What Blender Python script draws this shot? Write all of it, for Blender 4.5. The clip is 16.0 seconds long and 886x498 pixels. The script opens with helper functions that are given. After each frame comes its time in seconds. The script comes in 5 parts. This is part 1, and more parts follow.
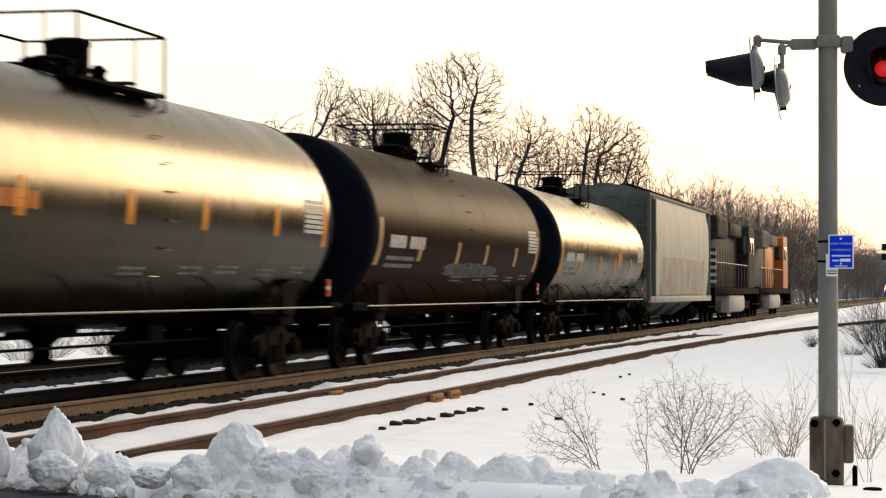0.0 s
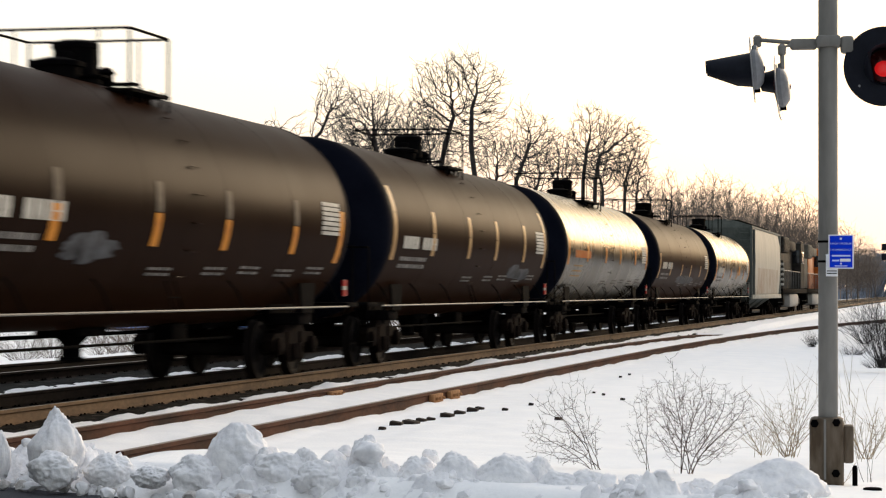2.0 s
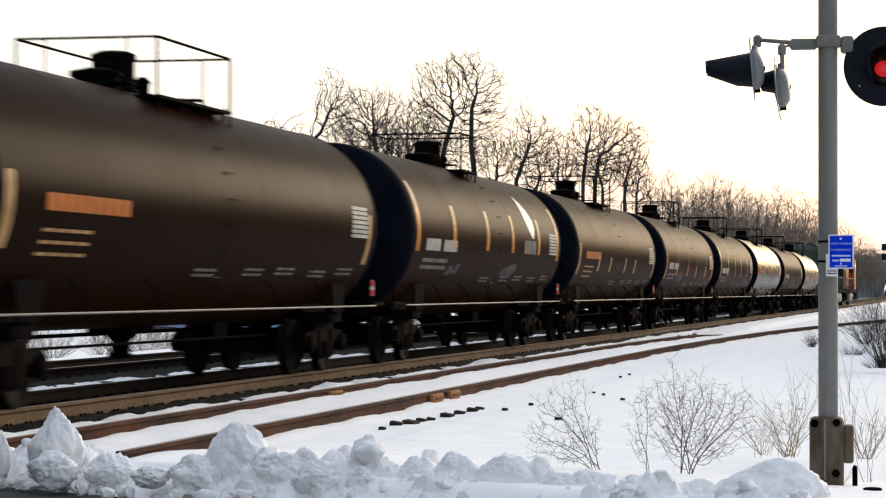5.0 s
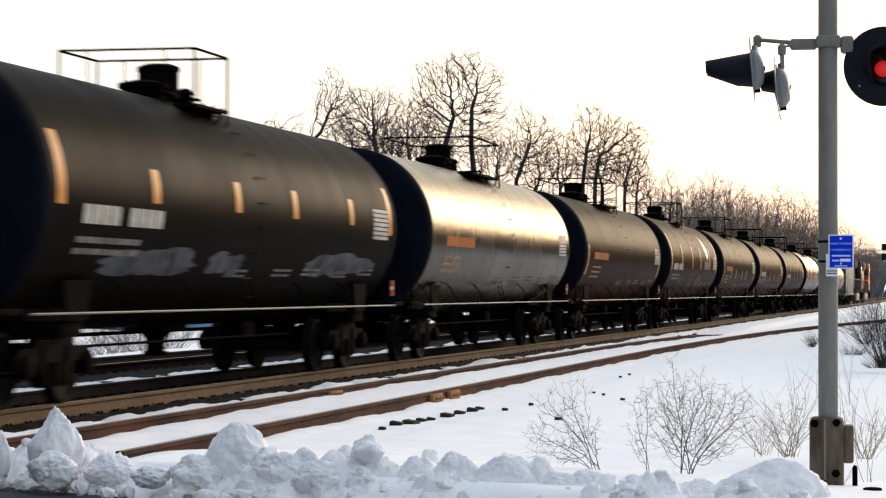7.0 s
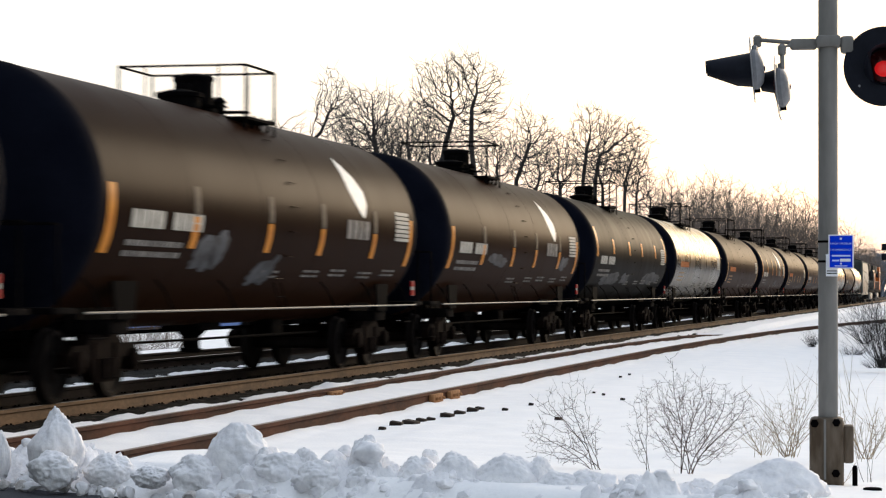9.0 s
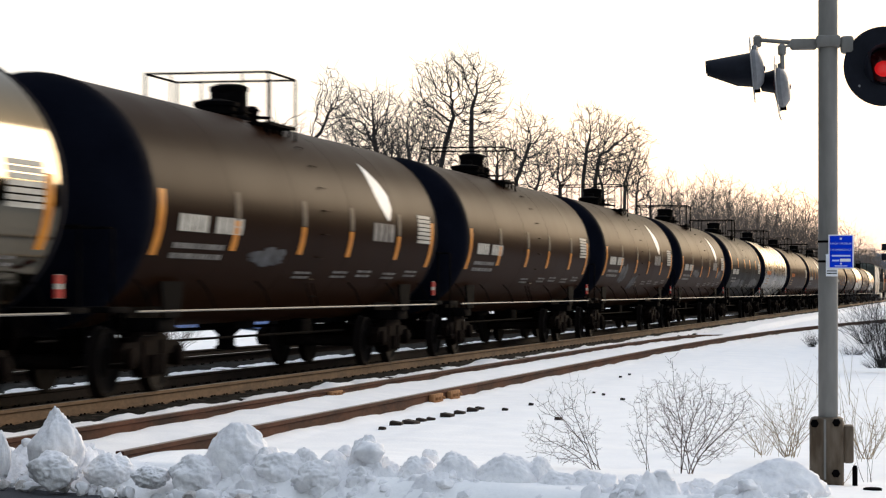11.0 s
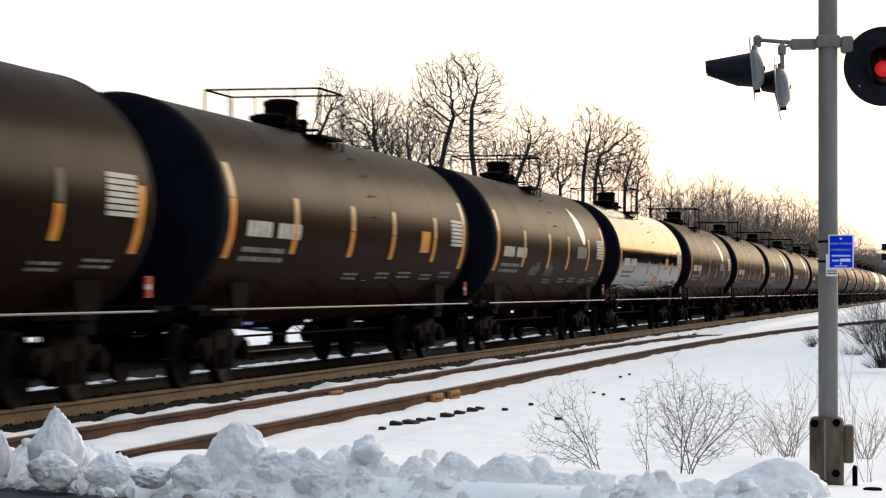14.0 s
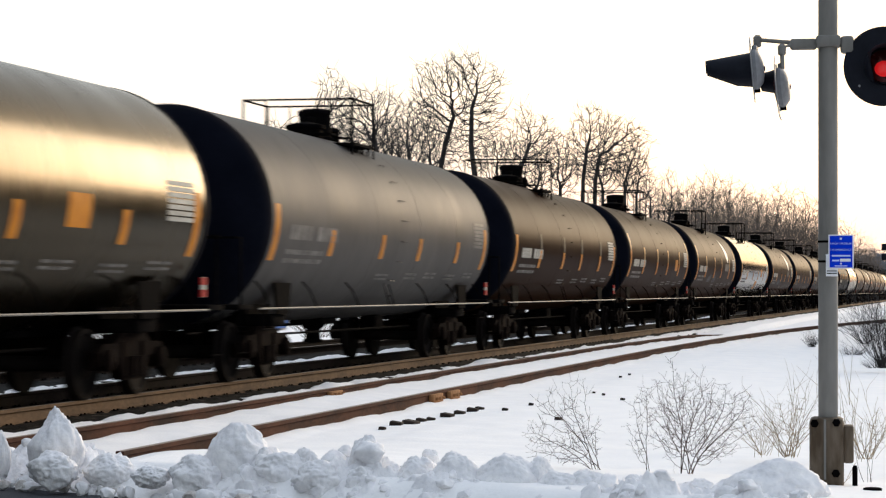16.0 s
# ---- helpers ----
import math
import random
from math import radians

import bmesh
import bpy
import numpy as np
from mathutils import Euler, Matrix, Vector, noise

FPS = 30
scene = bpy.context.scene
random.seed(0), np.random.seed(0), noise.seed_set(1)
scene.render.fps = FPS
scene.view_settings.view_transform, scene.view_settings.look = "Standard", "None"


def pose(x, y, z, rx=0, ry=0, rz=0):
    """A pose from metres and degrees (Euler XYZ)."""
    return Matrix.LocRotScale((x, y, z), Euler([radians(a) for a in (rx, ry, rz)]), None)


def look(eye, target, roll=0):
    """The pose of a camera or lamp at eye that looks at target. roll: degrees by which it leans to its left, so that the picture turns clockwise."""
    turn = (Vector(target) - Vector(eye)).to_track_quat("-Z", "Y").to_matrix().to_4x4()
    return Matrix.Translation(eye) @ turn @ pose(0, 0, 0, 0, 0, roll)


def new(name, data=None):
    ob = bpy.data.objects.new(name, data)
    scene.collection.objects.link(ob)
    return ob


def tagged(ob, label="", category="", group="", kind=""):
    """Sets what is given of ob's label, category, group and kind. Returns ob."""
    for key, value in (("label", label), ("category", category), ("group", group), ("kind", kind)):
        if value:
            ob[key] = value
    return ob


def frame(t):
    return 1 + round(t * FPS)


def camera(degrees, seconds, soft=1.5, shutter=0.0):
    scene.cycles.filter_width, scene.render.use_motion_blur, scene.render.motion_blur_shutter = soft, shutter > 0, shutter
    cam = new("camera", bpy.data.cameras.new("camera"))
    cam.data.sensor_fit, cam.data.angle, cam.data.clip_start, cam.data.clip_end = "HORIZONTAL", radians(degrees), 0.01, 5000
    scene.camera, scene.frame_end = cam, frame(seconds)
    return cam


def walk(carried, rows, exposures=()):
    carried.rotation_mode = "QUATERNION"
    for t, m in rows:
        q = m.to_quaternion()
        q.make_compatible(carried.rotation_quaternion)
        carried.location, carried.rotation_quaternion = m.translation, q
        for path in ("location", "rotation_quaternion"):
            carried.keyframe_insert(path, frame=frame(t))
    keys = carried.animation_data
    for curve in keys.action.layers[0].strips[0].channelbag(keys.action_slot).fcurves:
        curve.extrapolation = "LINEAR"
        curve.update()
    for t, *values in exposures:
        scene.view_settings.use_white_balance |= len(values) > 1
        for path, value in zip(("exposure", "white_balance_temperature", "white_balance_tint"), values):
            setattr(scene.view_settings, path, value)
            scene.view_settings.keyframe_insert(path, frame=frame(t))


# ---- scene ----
# The world's x runs along the rails, the way the train goes; y leads away from the camera, z = 0 is the top of the rails.
EYE = (0.0, 0.0, 1.302)
cam = camera(21.72, 16.0, soft=1.2, shutter=0.4)
AIM = look(EYE, (EYE[0] + 97.6191, EYE[1] + 21.6185, EYE[2] + 1.7755), 0.144)
# the clip's camera starts on a warmer white balance and settles on a cooler one
walk(cam, [(0.0, AIM), (16.0, AIM)], ((0.0, 0.12, 6500, 10), (3.0, 0.10, 6150, 10), (6.5, 0.10, 5930, 10), (13.0, 0.10, 5930, 10), (16.0, 0.10, 5980, 10)))

# ---- light ----
SUN_WAY = Vector((0.93, -0.33, 0.21)).normalized()
world = bpy.data.worlds.new("winter_sky")
scene.world = world
world.use_nodes = True
wn = world.node_tree
sky = wn.nodes.new("ShaderNodeTexSky")
sky.sky_type, sky.sun_disc = "NISHITA", False
sky.sun_elevation = math.asin(SUN_WAY.z)
sky.sun_rotation = math.atan2(SUN_WAY.x, SUN_WAY.y)
sky.dust_density, sky.air_density = 3.0, 1.6
sky_light = wn.nodes["Background"]
sky_light.inputs["Strength"].default_value = 0.084
wn.links.new(sky.outputs[0], sky_light.inputs["Color"])
haze = wn.nodes.new("ShaderNodeBackground")
haze.inputs["Color"].default_value = (0.95, 0.97, 1.02, 1)
# the haze is brightest round the low sun and dims towards the other side of the sky
way = wn.nodes.new("ShaderNodeTexCoord")
toward = wn.nodes.new("ShaderNodeVectorMath")
toward.operation = "DOT_PRODUCT"
toward.inputs[1].default_value = SUN_WAY
wn.links.new(way.outputs["Generated"], toward.inputs[0])
glow = wn.nodes.new("ShaderNodeMapRange")
glow.interpolation_type = "SMOOTHSTEP"
for key, value in (("From Min", -1.0), ("From Max", 0.75), ("To Min", 0.38), ("To Max", 0.69)):
    glow.inputs[key].default_value = value
wn.links.new(toward.outputs["Value"], glow.inputs["Value"])
wn.links.new(glow.outputs[0], haze.inputs["Strength"])
both = wn.nodes.new("ShaderNodeAddShader")
wn.links.new(sky_light.outputs[0], both.inputs[0])
wn.links.new(haze.outputs[0], both.inputs[1])
wn.links.new(both.outputs[0], wn.nodes["World Output"].inputs["Surface"])
sun = new("sun", bpy.data.lights.new("sun", "SUN"))
sun.data.energy, sun.data.angle, sun.data.color = 2.0, radians(20), (1.0, 0.78, 0.54)
sun.matrix_world = look(SUN_WAY * 50, (0, 0, 0))


# ---- materials ----
def material(name, a, b, rough=0.6, metal=0.0, scale=4.0, fine=40.0, bump=0.2, stretch=(1, 1, 1), spread=0.12, island=0.0, coat=0.0, spec=0.5, sheen=None, dust=None):
    """Two tones mixed by a coarse and a fine noise, with a rough variation and fine relief."""
    m = bpy.data.materials.new(name)
    m.use_nodes = True
    nt = m.node_tree
    n, k = nt.nodes, nt.links
    out = n["Principled BSDF"]
    tc = n.new("ShaderNodeTexCoord")
    mp = n.new("ShaderNodeMapping")
    mp.inputs["Scale"].default_value = stretch
    k.new(tc.outputs["Object"], mp.inputs["Vector"])
    big, small = n.new("ShaderNodeTexNoise"), n.new("ShaderNodeTexNoise")
    for node, s, d in ((big, scale, 5), (small, fine, 3)):
        node.inputs["Scale"].default_value, node.inputs["Detail"].default_value = s, d
        k.new(mp.outputs[0], node.inputs["Vector"])
    add = n.new("ShaderNodeMath")
    add.operation = "MULTIPLY_ADD"
    add.inputs[1].default_value = 0.4
    k.new(small.outputs["Fac"], add.inputs[0])
    k.new(big.outputs["Fac"], add.inputs[2])
    rng = n.new("ShaderNodeMapRange")
    rng.inputs["From Min"].default_value, rng.inputs["From Max"].default_value = 0.48, 0.92
    k.new(add.outputs[0], rng.inputs["Value"])
    mix = n.new("ShaderNodeMix")
    mix.data_type = "RGBA"
    mix.inputs[6].default_value, mix.inputs[7].default_value = (*a, 1), (*b, 1)
    k.new(rng.outputs[0], mix.inputs[0])
    colour = mix.outputs[2]
    if island:
        info = n.new("ShaderNodeObjectInfo")
        hsv = n.new("ShaderNodeHueSaturation")
        vary = n.new("ShaderNodeMapRange")
        vary.inputs["To Min"].default_value, vary.inputs["To Max"].default_value = 1 - island, 1 + island
        k.new(info.outputs["Random"], vary.inputs["Value"])
        k.new(vary.outputs[0], hsv.inputs["Value"])
        k.new(colour, hsv.inputs["Color"])
        colour = hsv.outputs[0]
    k.new(colour, out.inputs["Base Color"])
    rr = n.new("ShaderNodeMapRange")
    rr.inputs["To Min"].default_value, rr.inputs["To Max"].default_value = max(rough - spread, 0.03), min(rough + spread, 1)
    k.new(big.outputs["Fac"], rr.inputs["Value"])
    k.new(rr.outputs[0], out.inputs["Roughness"])
    out.inputs["Metallic"].default_value = metal
    out.inputs["Coat Weight"].default_value = coat
    out.inputs["Specular IOR Level"].default_value = spec
    if dust:
        out.inputs["Sheen Weight"].default_value = dust[0]
        out.inputs["Sheen Tint"].default_value = (*dust[1], 1)
        out.inputs["Sheen Roughness"].default_value = 0.45
    if sheen:
        out.inputs["Specular Tint"].default_value = (*sheen, 1)
    if bump:
        bp = n.new("ShaderNodeBump")
        bp.inputs["Strength"].default_value, bp.inputs["Distance"].default_value = bump, 0.02
        k.new(add.outputs[0], bp.inputs["Height"])
        k.new(bp.outputs[0], out.inputs["Normal"])
    return m


def glowing(name, colour, strength):
    m = material(name, colour, colour, 0.3, bump=0)
    m.node_tree.nodes["Principled BSDF"].inputs["Emission Color"].default_value = (*colour, 1)
    m.node_tree.nodes["Principled BSDF"].inputs["Emission Strength"].default_value = strength
    return m


SNOW = material("snow", (0.89, 0.885, 0.89), (0.97, 0.955, 0.94), 0.75, scale=2.5, fine=30, bump=0.5, spec=0.2)
OLD_SNOW = material("ploughed_snow", (0.74, 0.735, 0.76), (0.97, 0.95, 0.945), 0.7, scale=7, fine=45, bump=0.55, spec=0.2)
DIRTY_SNOW = material("dirty_snow", (0.34, 0.30, 0.27), (0.80, 0.77, 0.75), 0.8, scale=6, fine=60, bump=0.8)
ASPHALT = material("asphalt", (0.03, 0.032, 0.038), (0.055, 0.056, 0.062), 0.85, spec=0.2, scale=1.5, fine=120, bump=0.5)
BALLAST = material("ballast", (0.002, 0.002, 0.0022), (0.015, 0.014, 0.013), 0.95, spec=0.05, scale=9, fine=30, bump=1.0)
RAIL_SIDE = material("rusty_rail_steel", (0.022, 0.011, 0.008), (0.092, 0.040, 0.024), 0.85, spec=0.06, scale=3, fine=30, stretch=(0.3, 1, 1))
MAIN_RAIL = material("main_rail_steel", (0.075, 0.045, 0.025), (0.19, 0.115, 0.062), 0.75, spec=0.08, scale=3, fine=30, stretch=(0.3, 1, 1))
# Darkened copy of the main rail steel: the train's shade put into its colour.
SHADED_RAIL = material("dark_rail_steel", (0.012, 0.009, 0.008), (0.035, 0.025, 0.02), 0.8, spec=0.05, scale=3, fine=30, stretch=(0.3, 1, 1))
RAIL_TOP = material("worn_rail_head", (0.16, 0.12, 0.09), (0.28, 0.22, 0.17), 0.5, metal=0.4, scale=4, fine=30, stretch=(0.2, 1, 1), bump=0.05)
TIE = material("creosoted_wood", (0.012, 0.010, 0.009), (0.04, 0.03, 0.024), 0.9, spec=0.1, scale=5, fine=30, stretch=(6, 1, 1), island=0.3)
BROWN_PAINT = material("dusty_black_tank_paint", (0.0012, 0.0009, 0.0008), (0.0042, 0.0027, 0.0020), 0.35, spec=0.0023, sheen=(1.0, 0.58, 0.33), dust=(0.022, (1.0, 0.40, 0.18)), scale=0.7, fine=6, stretch=(1.6, 0.5, 0.5), bump=0.03, island=0.25, spread=0.05)
BLACK_PAINT = material("black_tank_paint", (0.0022, 0.0019, 0.0017), (0.0055, 0.0045, 0.0036), 0.4, spec=0.0028, sheen=(1.0, 0.7, 0.48), scale=0.8, fine=8, stretch=(1.6, 0.5, 0.5), bump=0.03, spread=0.1)
GREY_PAINT = material("grey_tank_paint", (0.045, 0.043, 0.042), (0.080, 0.076, 0.073), 0.5, spec=0.02, scale=0.7, fine=6, stretch=(1.6, 0.5, 0.5), bump=0.03, spread=0.1)
SILVER_PAINT = material("silver_tank_paint", (0.0135, 0.0102, 0.0066), (0.0245, 0.0190, 0.0128), 0.27, metal=1.0, sheen=(0.72, 0.70, 0.66), scale=0.6, fine=6, stretch=(1.6, 0.4, 0.4), bump=0.02, spread=0.1)
WHITE_PAINT = material("glossy_white_tank_paint", (0.115, 0.103, 0.080), (0.165, 0.149, 0.119), 0.10, metal=1.0, sheen=(0.48, 0.48, 0.48), scale=0.6, fine=6, stretch=(1.6, 0.4, 0.4), bump=0.01, spread=0.05)
# Blue-black puts the shade of ends turned from the sun into the paint.
SHADED_HEAD = material("black_head_paint", (0.0018, 0.0024, 0.0052), (0.0042, 0.0050, 0.0092), 0.8, spec=0.012, scale=1.5, fine=15, bump=0.05)
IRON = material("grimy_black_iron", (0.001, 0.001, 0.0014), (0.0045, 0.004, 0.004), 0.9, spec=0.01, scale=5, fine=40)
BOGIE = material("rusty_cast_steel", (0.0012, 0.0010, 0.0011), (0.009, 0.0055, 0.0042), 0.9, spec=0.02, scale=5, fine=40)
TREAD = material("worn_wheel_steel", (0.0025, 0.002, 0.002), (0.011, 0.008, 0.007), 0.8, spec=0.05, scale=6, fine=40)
HANDRAIL = material("pale_grab_rail_paint", (0.09, 0.085, 0.078), (0.20, 0.19, 0.17), 0.6, spec=0.15, scale=5, fine=40)
YELLOW = material("yellow_reflective_tape", (0.36, 0.125, 0.008), (0.50, 0.20, 0.018), 0.4, scale=6, fine=30, bump=0.05, spec=0.03)
TAN = material("faded_tape", (0.24, 0.135, 0.05), (0.37, 0.235, 0.10), 0.45, scale=6, fine=30, bump=0.05, spec=0.03)
GHOST = material("sun_bleached_tape", (0.030, 0.024, 0.018), (0.10, 0.08, 0.06), 0.6, scale=5, fine=20, bump=0.02, spec=0.03)
LETTER = material("white_stencil_paint", (0.26, 0.25, 0.22), (0.46, 0.44, 0.39), 0.6, scale=7, fine=30, bump=0.05, spec=0.03)
BRIGHT_MARK = material("bright_white_reflective_mark", (0.5, 0.5, 0.48), (0.72, 0.71, 0.68), 0.45, scale=5, fine=20, bump=0.02, spec=0.03)
DULL_LETTER = material("weathered_stencil_paint", (0.06, 0.057, 0.054), (0.20, 0.19, 0.18), 0.55, scale=5, fine=20, bump=0.05, spec=0.03)
ORANGE_MARK = material("orange_stencil_paint", (0.28, 0.065, 0.007), (0.40, 0.12, 0.016), 0.45, scale=7, fine=30, bump=0.05, spec=0.03)
RED_MARK = material("red_marker_paint", (0.22, 0.010, 0.009), (0.32, 0.022, 0.018), 0.45, scale=7, fine=30, bump=0.05, spec=0.03)
GRAFFITI = material("pale_spray_paint", (0.003, 0.003, 0.004), (0.085, 0.09, 0.10), 0.55, scale=2.2, fine=9, bump=0.02, spec=0.03)
HOPPER_PAINT = material("pale_grey_hopper_paint", (0.24, 0.23, 0.195), (0.34, 0.325, 0.28), 0.7, spec=0.15, scale=0.9, fine=8, stretch=(2, 1, 0.4), bump=0.05)
HOPPER_DARK = material("grey_green_hopper_end_paint", (0.06, 0.07, 0.064), (0.11, 0.12, 0.11), 0.8, spec=0.1, scale=1.5, fine=12, bump=0.05)
RUST_PATCH = material("rust_stain", (0.23, 0.165, 0.125), (0.33, 0.315, 0.27), 0.8, spec=0.1, scale=0.9, fine=5, bump=0.05)
LOCO_BLACK = material("black_locomotive_paint", (0.014, 0.013, 0.012), (0.05, 0.044, 0.038), 0.7, spec=0.01, scale=2, fine=20, bump=0.04)
LOCO_ORANGE = material("orange_locomotive_paint", (0.30, 0.075, 0.012), (0.45, 0.13, 0.025), 0.6, spec=0.1, scale=2, fine=20, bump=0.04)
FUEL_TANK = material("pale_dusty_fuel_tank", (0.30, 0.28, 0.25), (0.46, 0.44, 0.40), 0.7, spec=0.1, scale=3, fine=20, stretch=(1, 1, 0.4), bump=0.05)
LOCO_GREY = material("dusty_grey_metal", (0.07, 0.062, 0.05), (0.16, 0.145, 0.12), 0.8, spec=0.02, scale=2, fine=20, bump=0.05)
GLASS = material("dark_cab_glass", (0.01, 0.012, 0.014), (0.02, 0.022, 0.025), 0.08, scale=2, fine=10, bump=0)
BARK = material("grey_brown_bark", (0.016, 0.015, 0.016), (0.050, 0.045, 0.043), 0.9, spec=0.1, scale=3, fine=20, island=0.2)
# Far bark is paled: distance haze and warm sun are mixed into its colour.
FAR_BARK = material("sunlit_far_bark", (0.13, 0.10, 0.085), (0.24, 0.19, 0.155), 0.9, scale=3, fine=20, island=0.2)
# The blue-grey is distance haze painted into the bark.
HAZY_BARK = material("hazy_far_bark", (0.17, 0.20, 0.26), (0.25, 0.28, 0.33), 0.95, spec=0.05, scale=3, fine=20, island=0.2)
TWIG = material("dry_brown_twig", (0.055, 0.036, 0.027), (0.14, 0.095, 0.07), 0.9, spec=0.1, scale=6, fine=40, island=0.2)
# Haze over the middle distance is mixed into this bark colour.
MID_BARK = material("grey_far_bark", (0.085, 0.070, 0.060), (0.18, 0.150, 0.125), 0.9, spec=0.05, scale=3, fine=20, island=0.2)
STEM = material("straw_stem", (0.22, 0.16, 0.09), (0.42, 0.33, 0.2), 0.85, scale=6, fine=40, island=0.2)
GALV = material("galvanised_steel", (0.145, 0.14, 0.13), (0.23, 0.22, 0.205), 0.6, metal=0.2, spec=0.3, scale=3, fine=25, stretch=(1, 1, 0.3), bump=0.08)
CAST = material("weathered_cast_base", (0.055, 0.036, 0.020), (0.15, 0.12, 0.09), 0.7, spec=0.25, scale=7, fine=30, stretch=(1, 1, 0.35), bump=0.3)
ALU = material("cast_aluminium", (0.15, 0.155, 0.17), (0.25, 0.255, 0.27), 0.5, metal=0.2, scale=8, fine=40, bump=0.1)
SIGNAL_BLACK = material("black_signal_paint", (0.004, 0.005, 0.010), (0.010, 0.012, 0.020), 0.55, spec=0.12, scale=6, fine=40, bump=0.08)
LENS = material("red_lens", (0.035, 0.003, 0.004), (0.07, 0.005, 0.005), 0.25, scale=30, fine=80, bump=0.2)
LIT = glowing("lit_red_lens", (0.75, 0.012, 0.012), 0.4)
BLUE_SIGN = material("blue_sign_face", (0.004, 0.03, 0.55), (0.008, 0.045, 0.70), 0.6, spec=0.05, scale=5, fine=30, bump=0.02)
SIGN_WHITE = material("white_sign_print", (0.66, 0.68, 0.74), (0.82, 0.83, 0.86), 0.4, scale=8, fine=30, bump=0.02)
SIGN_BAR = material("pale_blue_print", (0.40, 0.50, 0.90), (0.52, 0.60, 0.92), 0.4, scale=8, fine=30, bump=0.02)
TAN_METAL = material("weathered_tan_joint_bar", (0.20, 0.095, 0.04), (0.34, 0.18, 0.085), 0.8, spec=0.05, scale=8, fine=40)
# Colour of the blue sheet added beyond the tracks.
BLUE_SHEET = material("blue_pond_ice", (0.05, 0.10, 0.26), (0.11, 0.18, 0.38), 0.9, spec=0.03, scale=0.2, fine=3, bump=0.05)


# ---- mesh helpers ----
def box(bm, x0, x1, y0, y1, z0, z1, bevel=0.0, m=None):
    made = bmesh.ops.create_cube(bm, size=1.0)["verts"]
    for v in made:
        v.co = Vector(((x0 + x1) / 2 + v.co.x * (x1 - x0), (y0 + y1) / 2 + v.co.y * (y1 - y0), (z0 + z1) / 2 + v.co.z * (z1 - z0)))
        if m:
            v.co = m @ v.co
    if bevel:
        edges = list({e for v in made for e in v.link_edges})
        bmesh.ops.bevel(bm, geom=edges, offset=bevel, segments=2, affect="EDGES", profile=0.5)


def tube(bm, points, r, n=8, r2=None):
    """A round bar along points, closed at both ends; r2: radius at the far end."""
    points = [Vector(p) for p in points]
    rings = []
    for i, p in enumerate(points):
        d = (points[min(i + 1, len(points) - 1)] - points[max(i - 1, 0)]).normalized()
        side = d.cross(Vector((0, 0, 1)) if abs(d.z) < 0.9 else Vector((1, 0, 0))).normalized()
        up = side.cross(d)
        q = r + ((r2 if r2 is not None else r) - r) * i / (len(points) - 1)
        rings.append([bm.verts.new(p + (side * math.cos(2 * math.pi * j / n) + up * math.sin(2 * math.pi * j / n)) * q) for j in range(n)])
    for a, b in zip(rings, rings[1:]):
        for j in range(n):
            bm.faces.new((a[j], a[(j + 1) % n], b[(j + 1) % n], b[j]))
    bm.faces.new(rings[0][::-1])
    bm.faces.new(rings[-1])


def lathe(bm, profile, n=24, axis="y", at=(0, 0, 0), m=None):
    """Turns (radius, height) pairs round an axis."""
    at = Vector(at)
    rings = []
    for r, h in profile:
        ring = []
        for j in range(n):
            c, s = math.cos(2 * math.pi * j / n) * max(r, 1e-4), math.sin(2 * math.pi * j / n) * max(r, 1e-4)
            co = {"x": Vector((h, c, s)), "y": Vector((s, h, c)), "z": Vector((c, s, h))}[axis] + at
            ring.append(bm.verts.new(m @ co if m else co))
        rings.append(ring)
    for a, b in zip(rings, rings[1:]):
        for j in range(n):
            bm.faces.new((a[j], a[(j + 1) % n], b[(j + 1) % n], b[j]))
    bm.faces.new(rings[0][::-1])
    bm.faces.new(rings[-1])


def prism(bm, outline, y0, y1):
    """An outline in x and z, drawn out along y."""
    a = [bm.verts.new((x, y0, z)) for x, z in outline]
    b = [bm.verts.new((x, y1, z)) for x, z in outline]
    for i in range(len(a)):
        j = (i + 1) % len(a)
        bm.faces.new((a[i], a[j], b[j], b[i]))
    bm.faces.new(a[::-1])
    bm.faces.new(b)


def finish(bm, name, mat, smooth=True):
    bmesh.ops.recalc_face_normals(bm, faces=bm.faces)
    me = bpy.data.meshes.new(name)
    bm.to_mesh(me)
    bm.free()
    me.materials.append(mat)
    if smooth:
        me.shade_smooth()
        me.set_sharp_from_angle(angle=radians(38))
    return me


def part(name, data, mat, parent, label="", at=None):
    """Links a bmesh or a ready mesh as one object under a thing or a part."""
    me = data if isinstance(data, bpy.types.Mesh) else finish(data, name, mat)
    ob = new(name, me)
    ob.parent = parent
    if at is not None:
        ob.matrix_basis = at
    return tagged(ob, label) if label else ob


def thing(name, label, category, m=None, group="", kind=""):
    ob = new(name)
    ob.empty_display_size = 0.2
    if m is not None:
        ob.matrix_basis = m
    return tagged(ob, label, category, group, kind)


def solid(name, bm, mat, label, category, m=None, group="", kind="", smooth=True):
    ob = new(name, bm if isinstance(bm, bpy.types.Mesh) else finish(bm, name, mat, smooth))
    if m is not None:
        ob.matrix_basis = m
    return tagged(ob, label, category, group, kind)


meshes = {}


def shared(key, mat, build):
    """A mesh that alike parts share, built once."""
    if key not in meshes:
        bm = bmesh.new()
        build(bm)
        meshes[key] = finish(bm, key.split("|")[0], mat)
    return meshes[key]


# ---- ground, road and tracks ----
TRACK_Y, SIDING_Y, FAR_Y = 10.75, 7.307, 15.22   # centre lines
GAUGE = 0.7525                                   # half the distance between rail heads


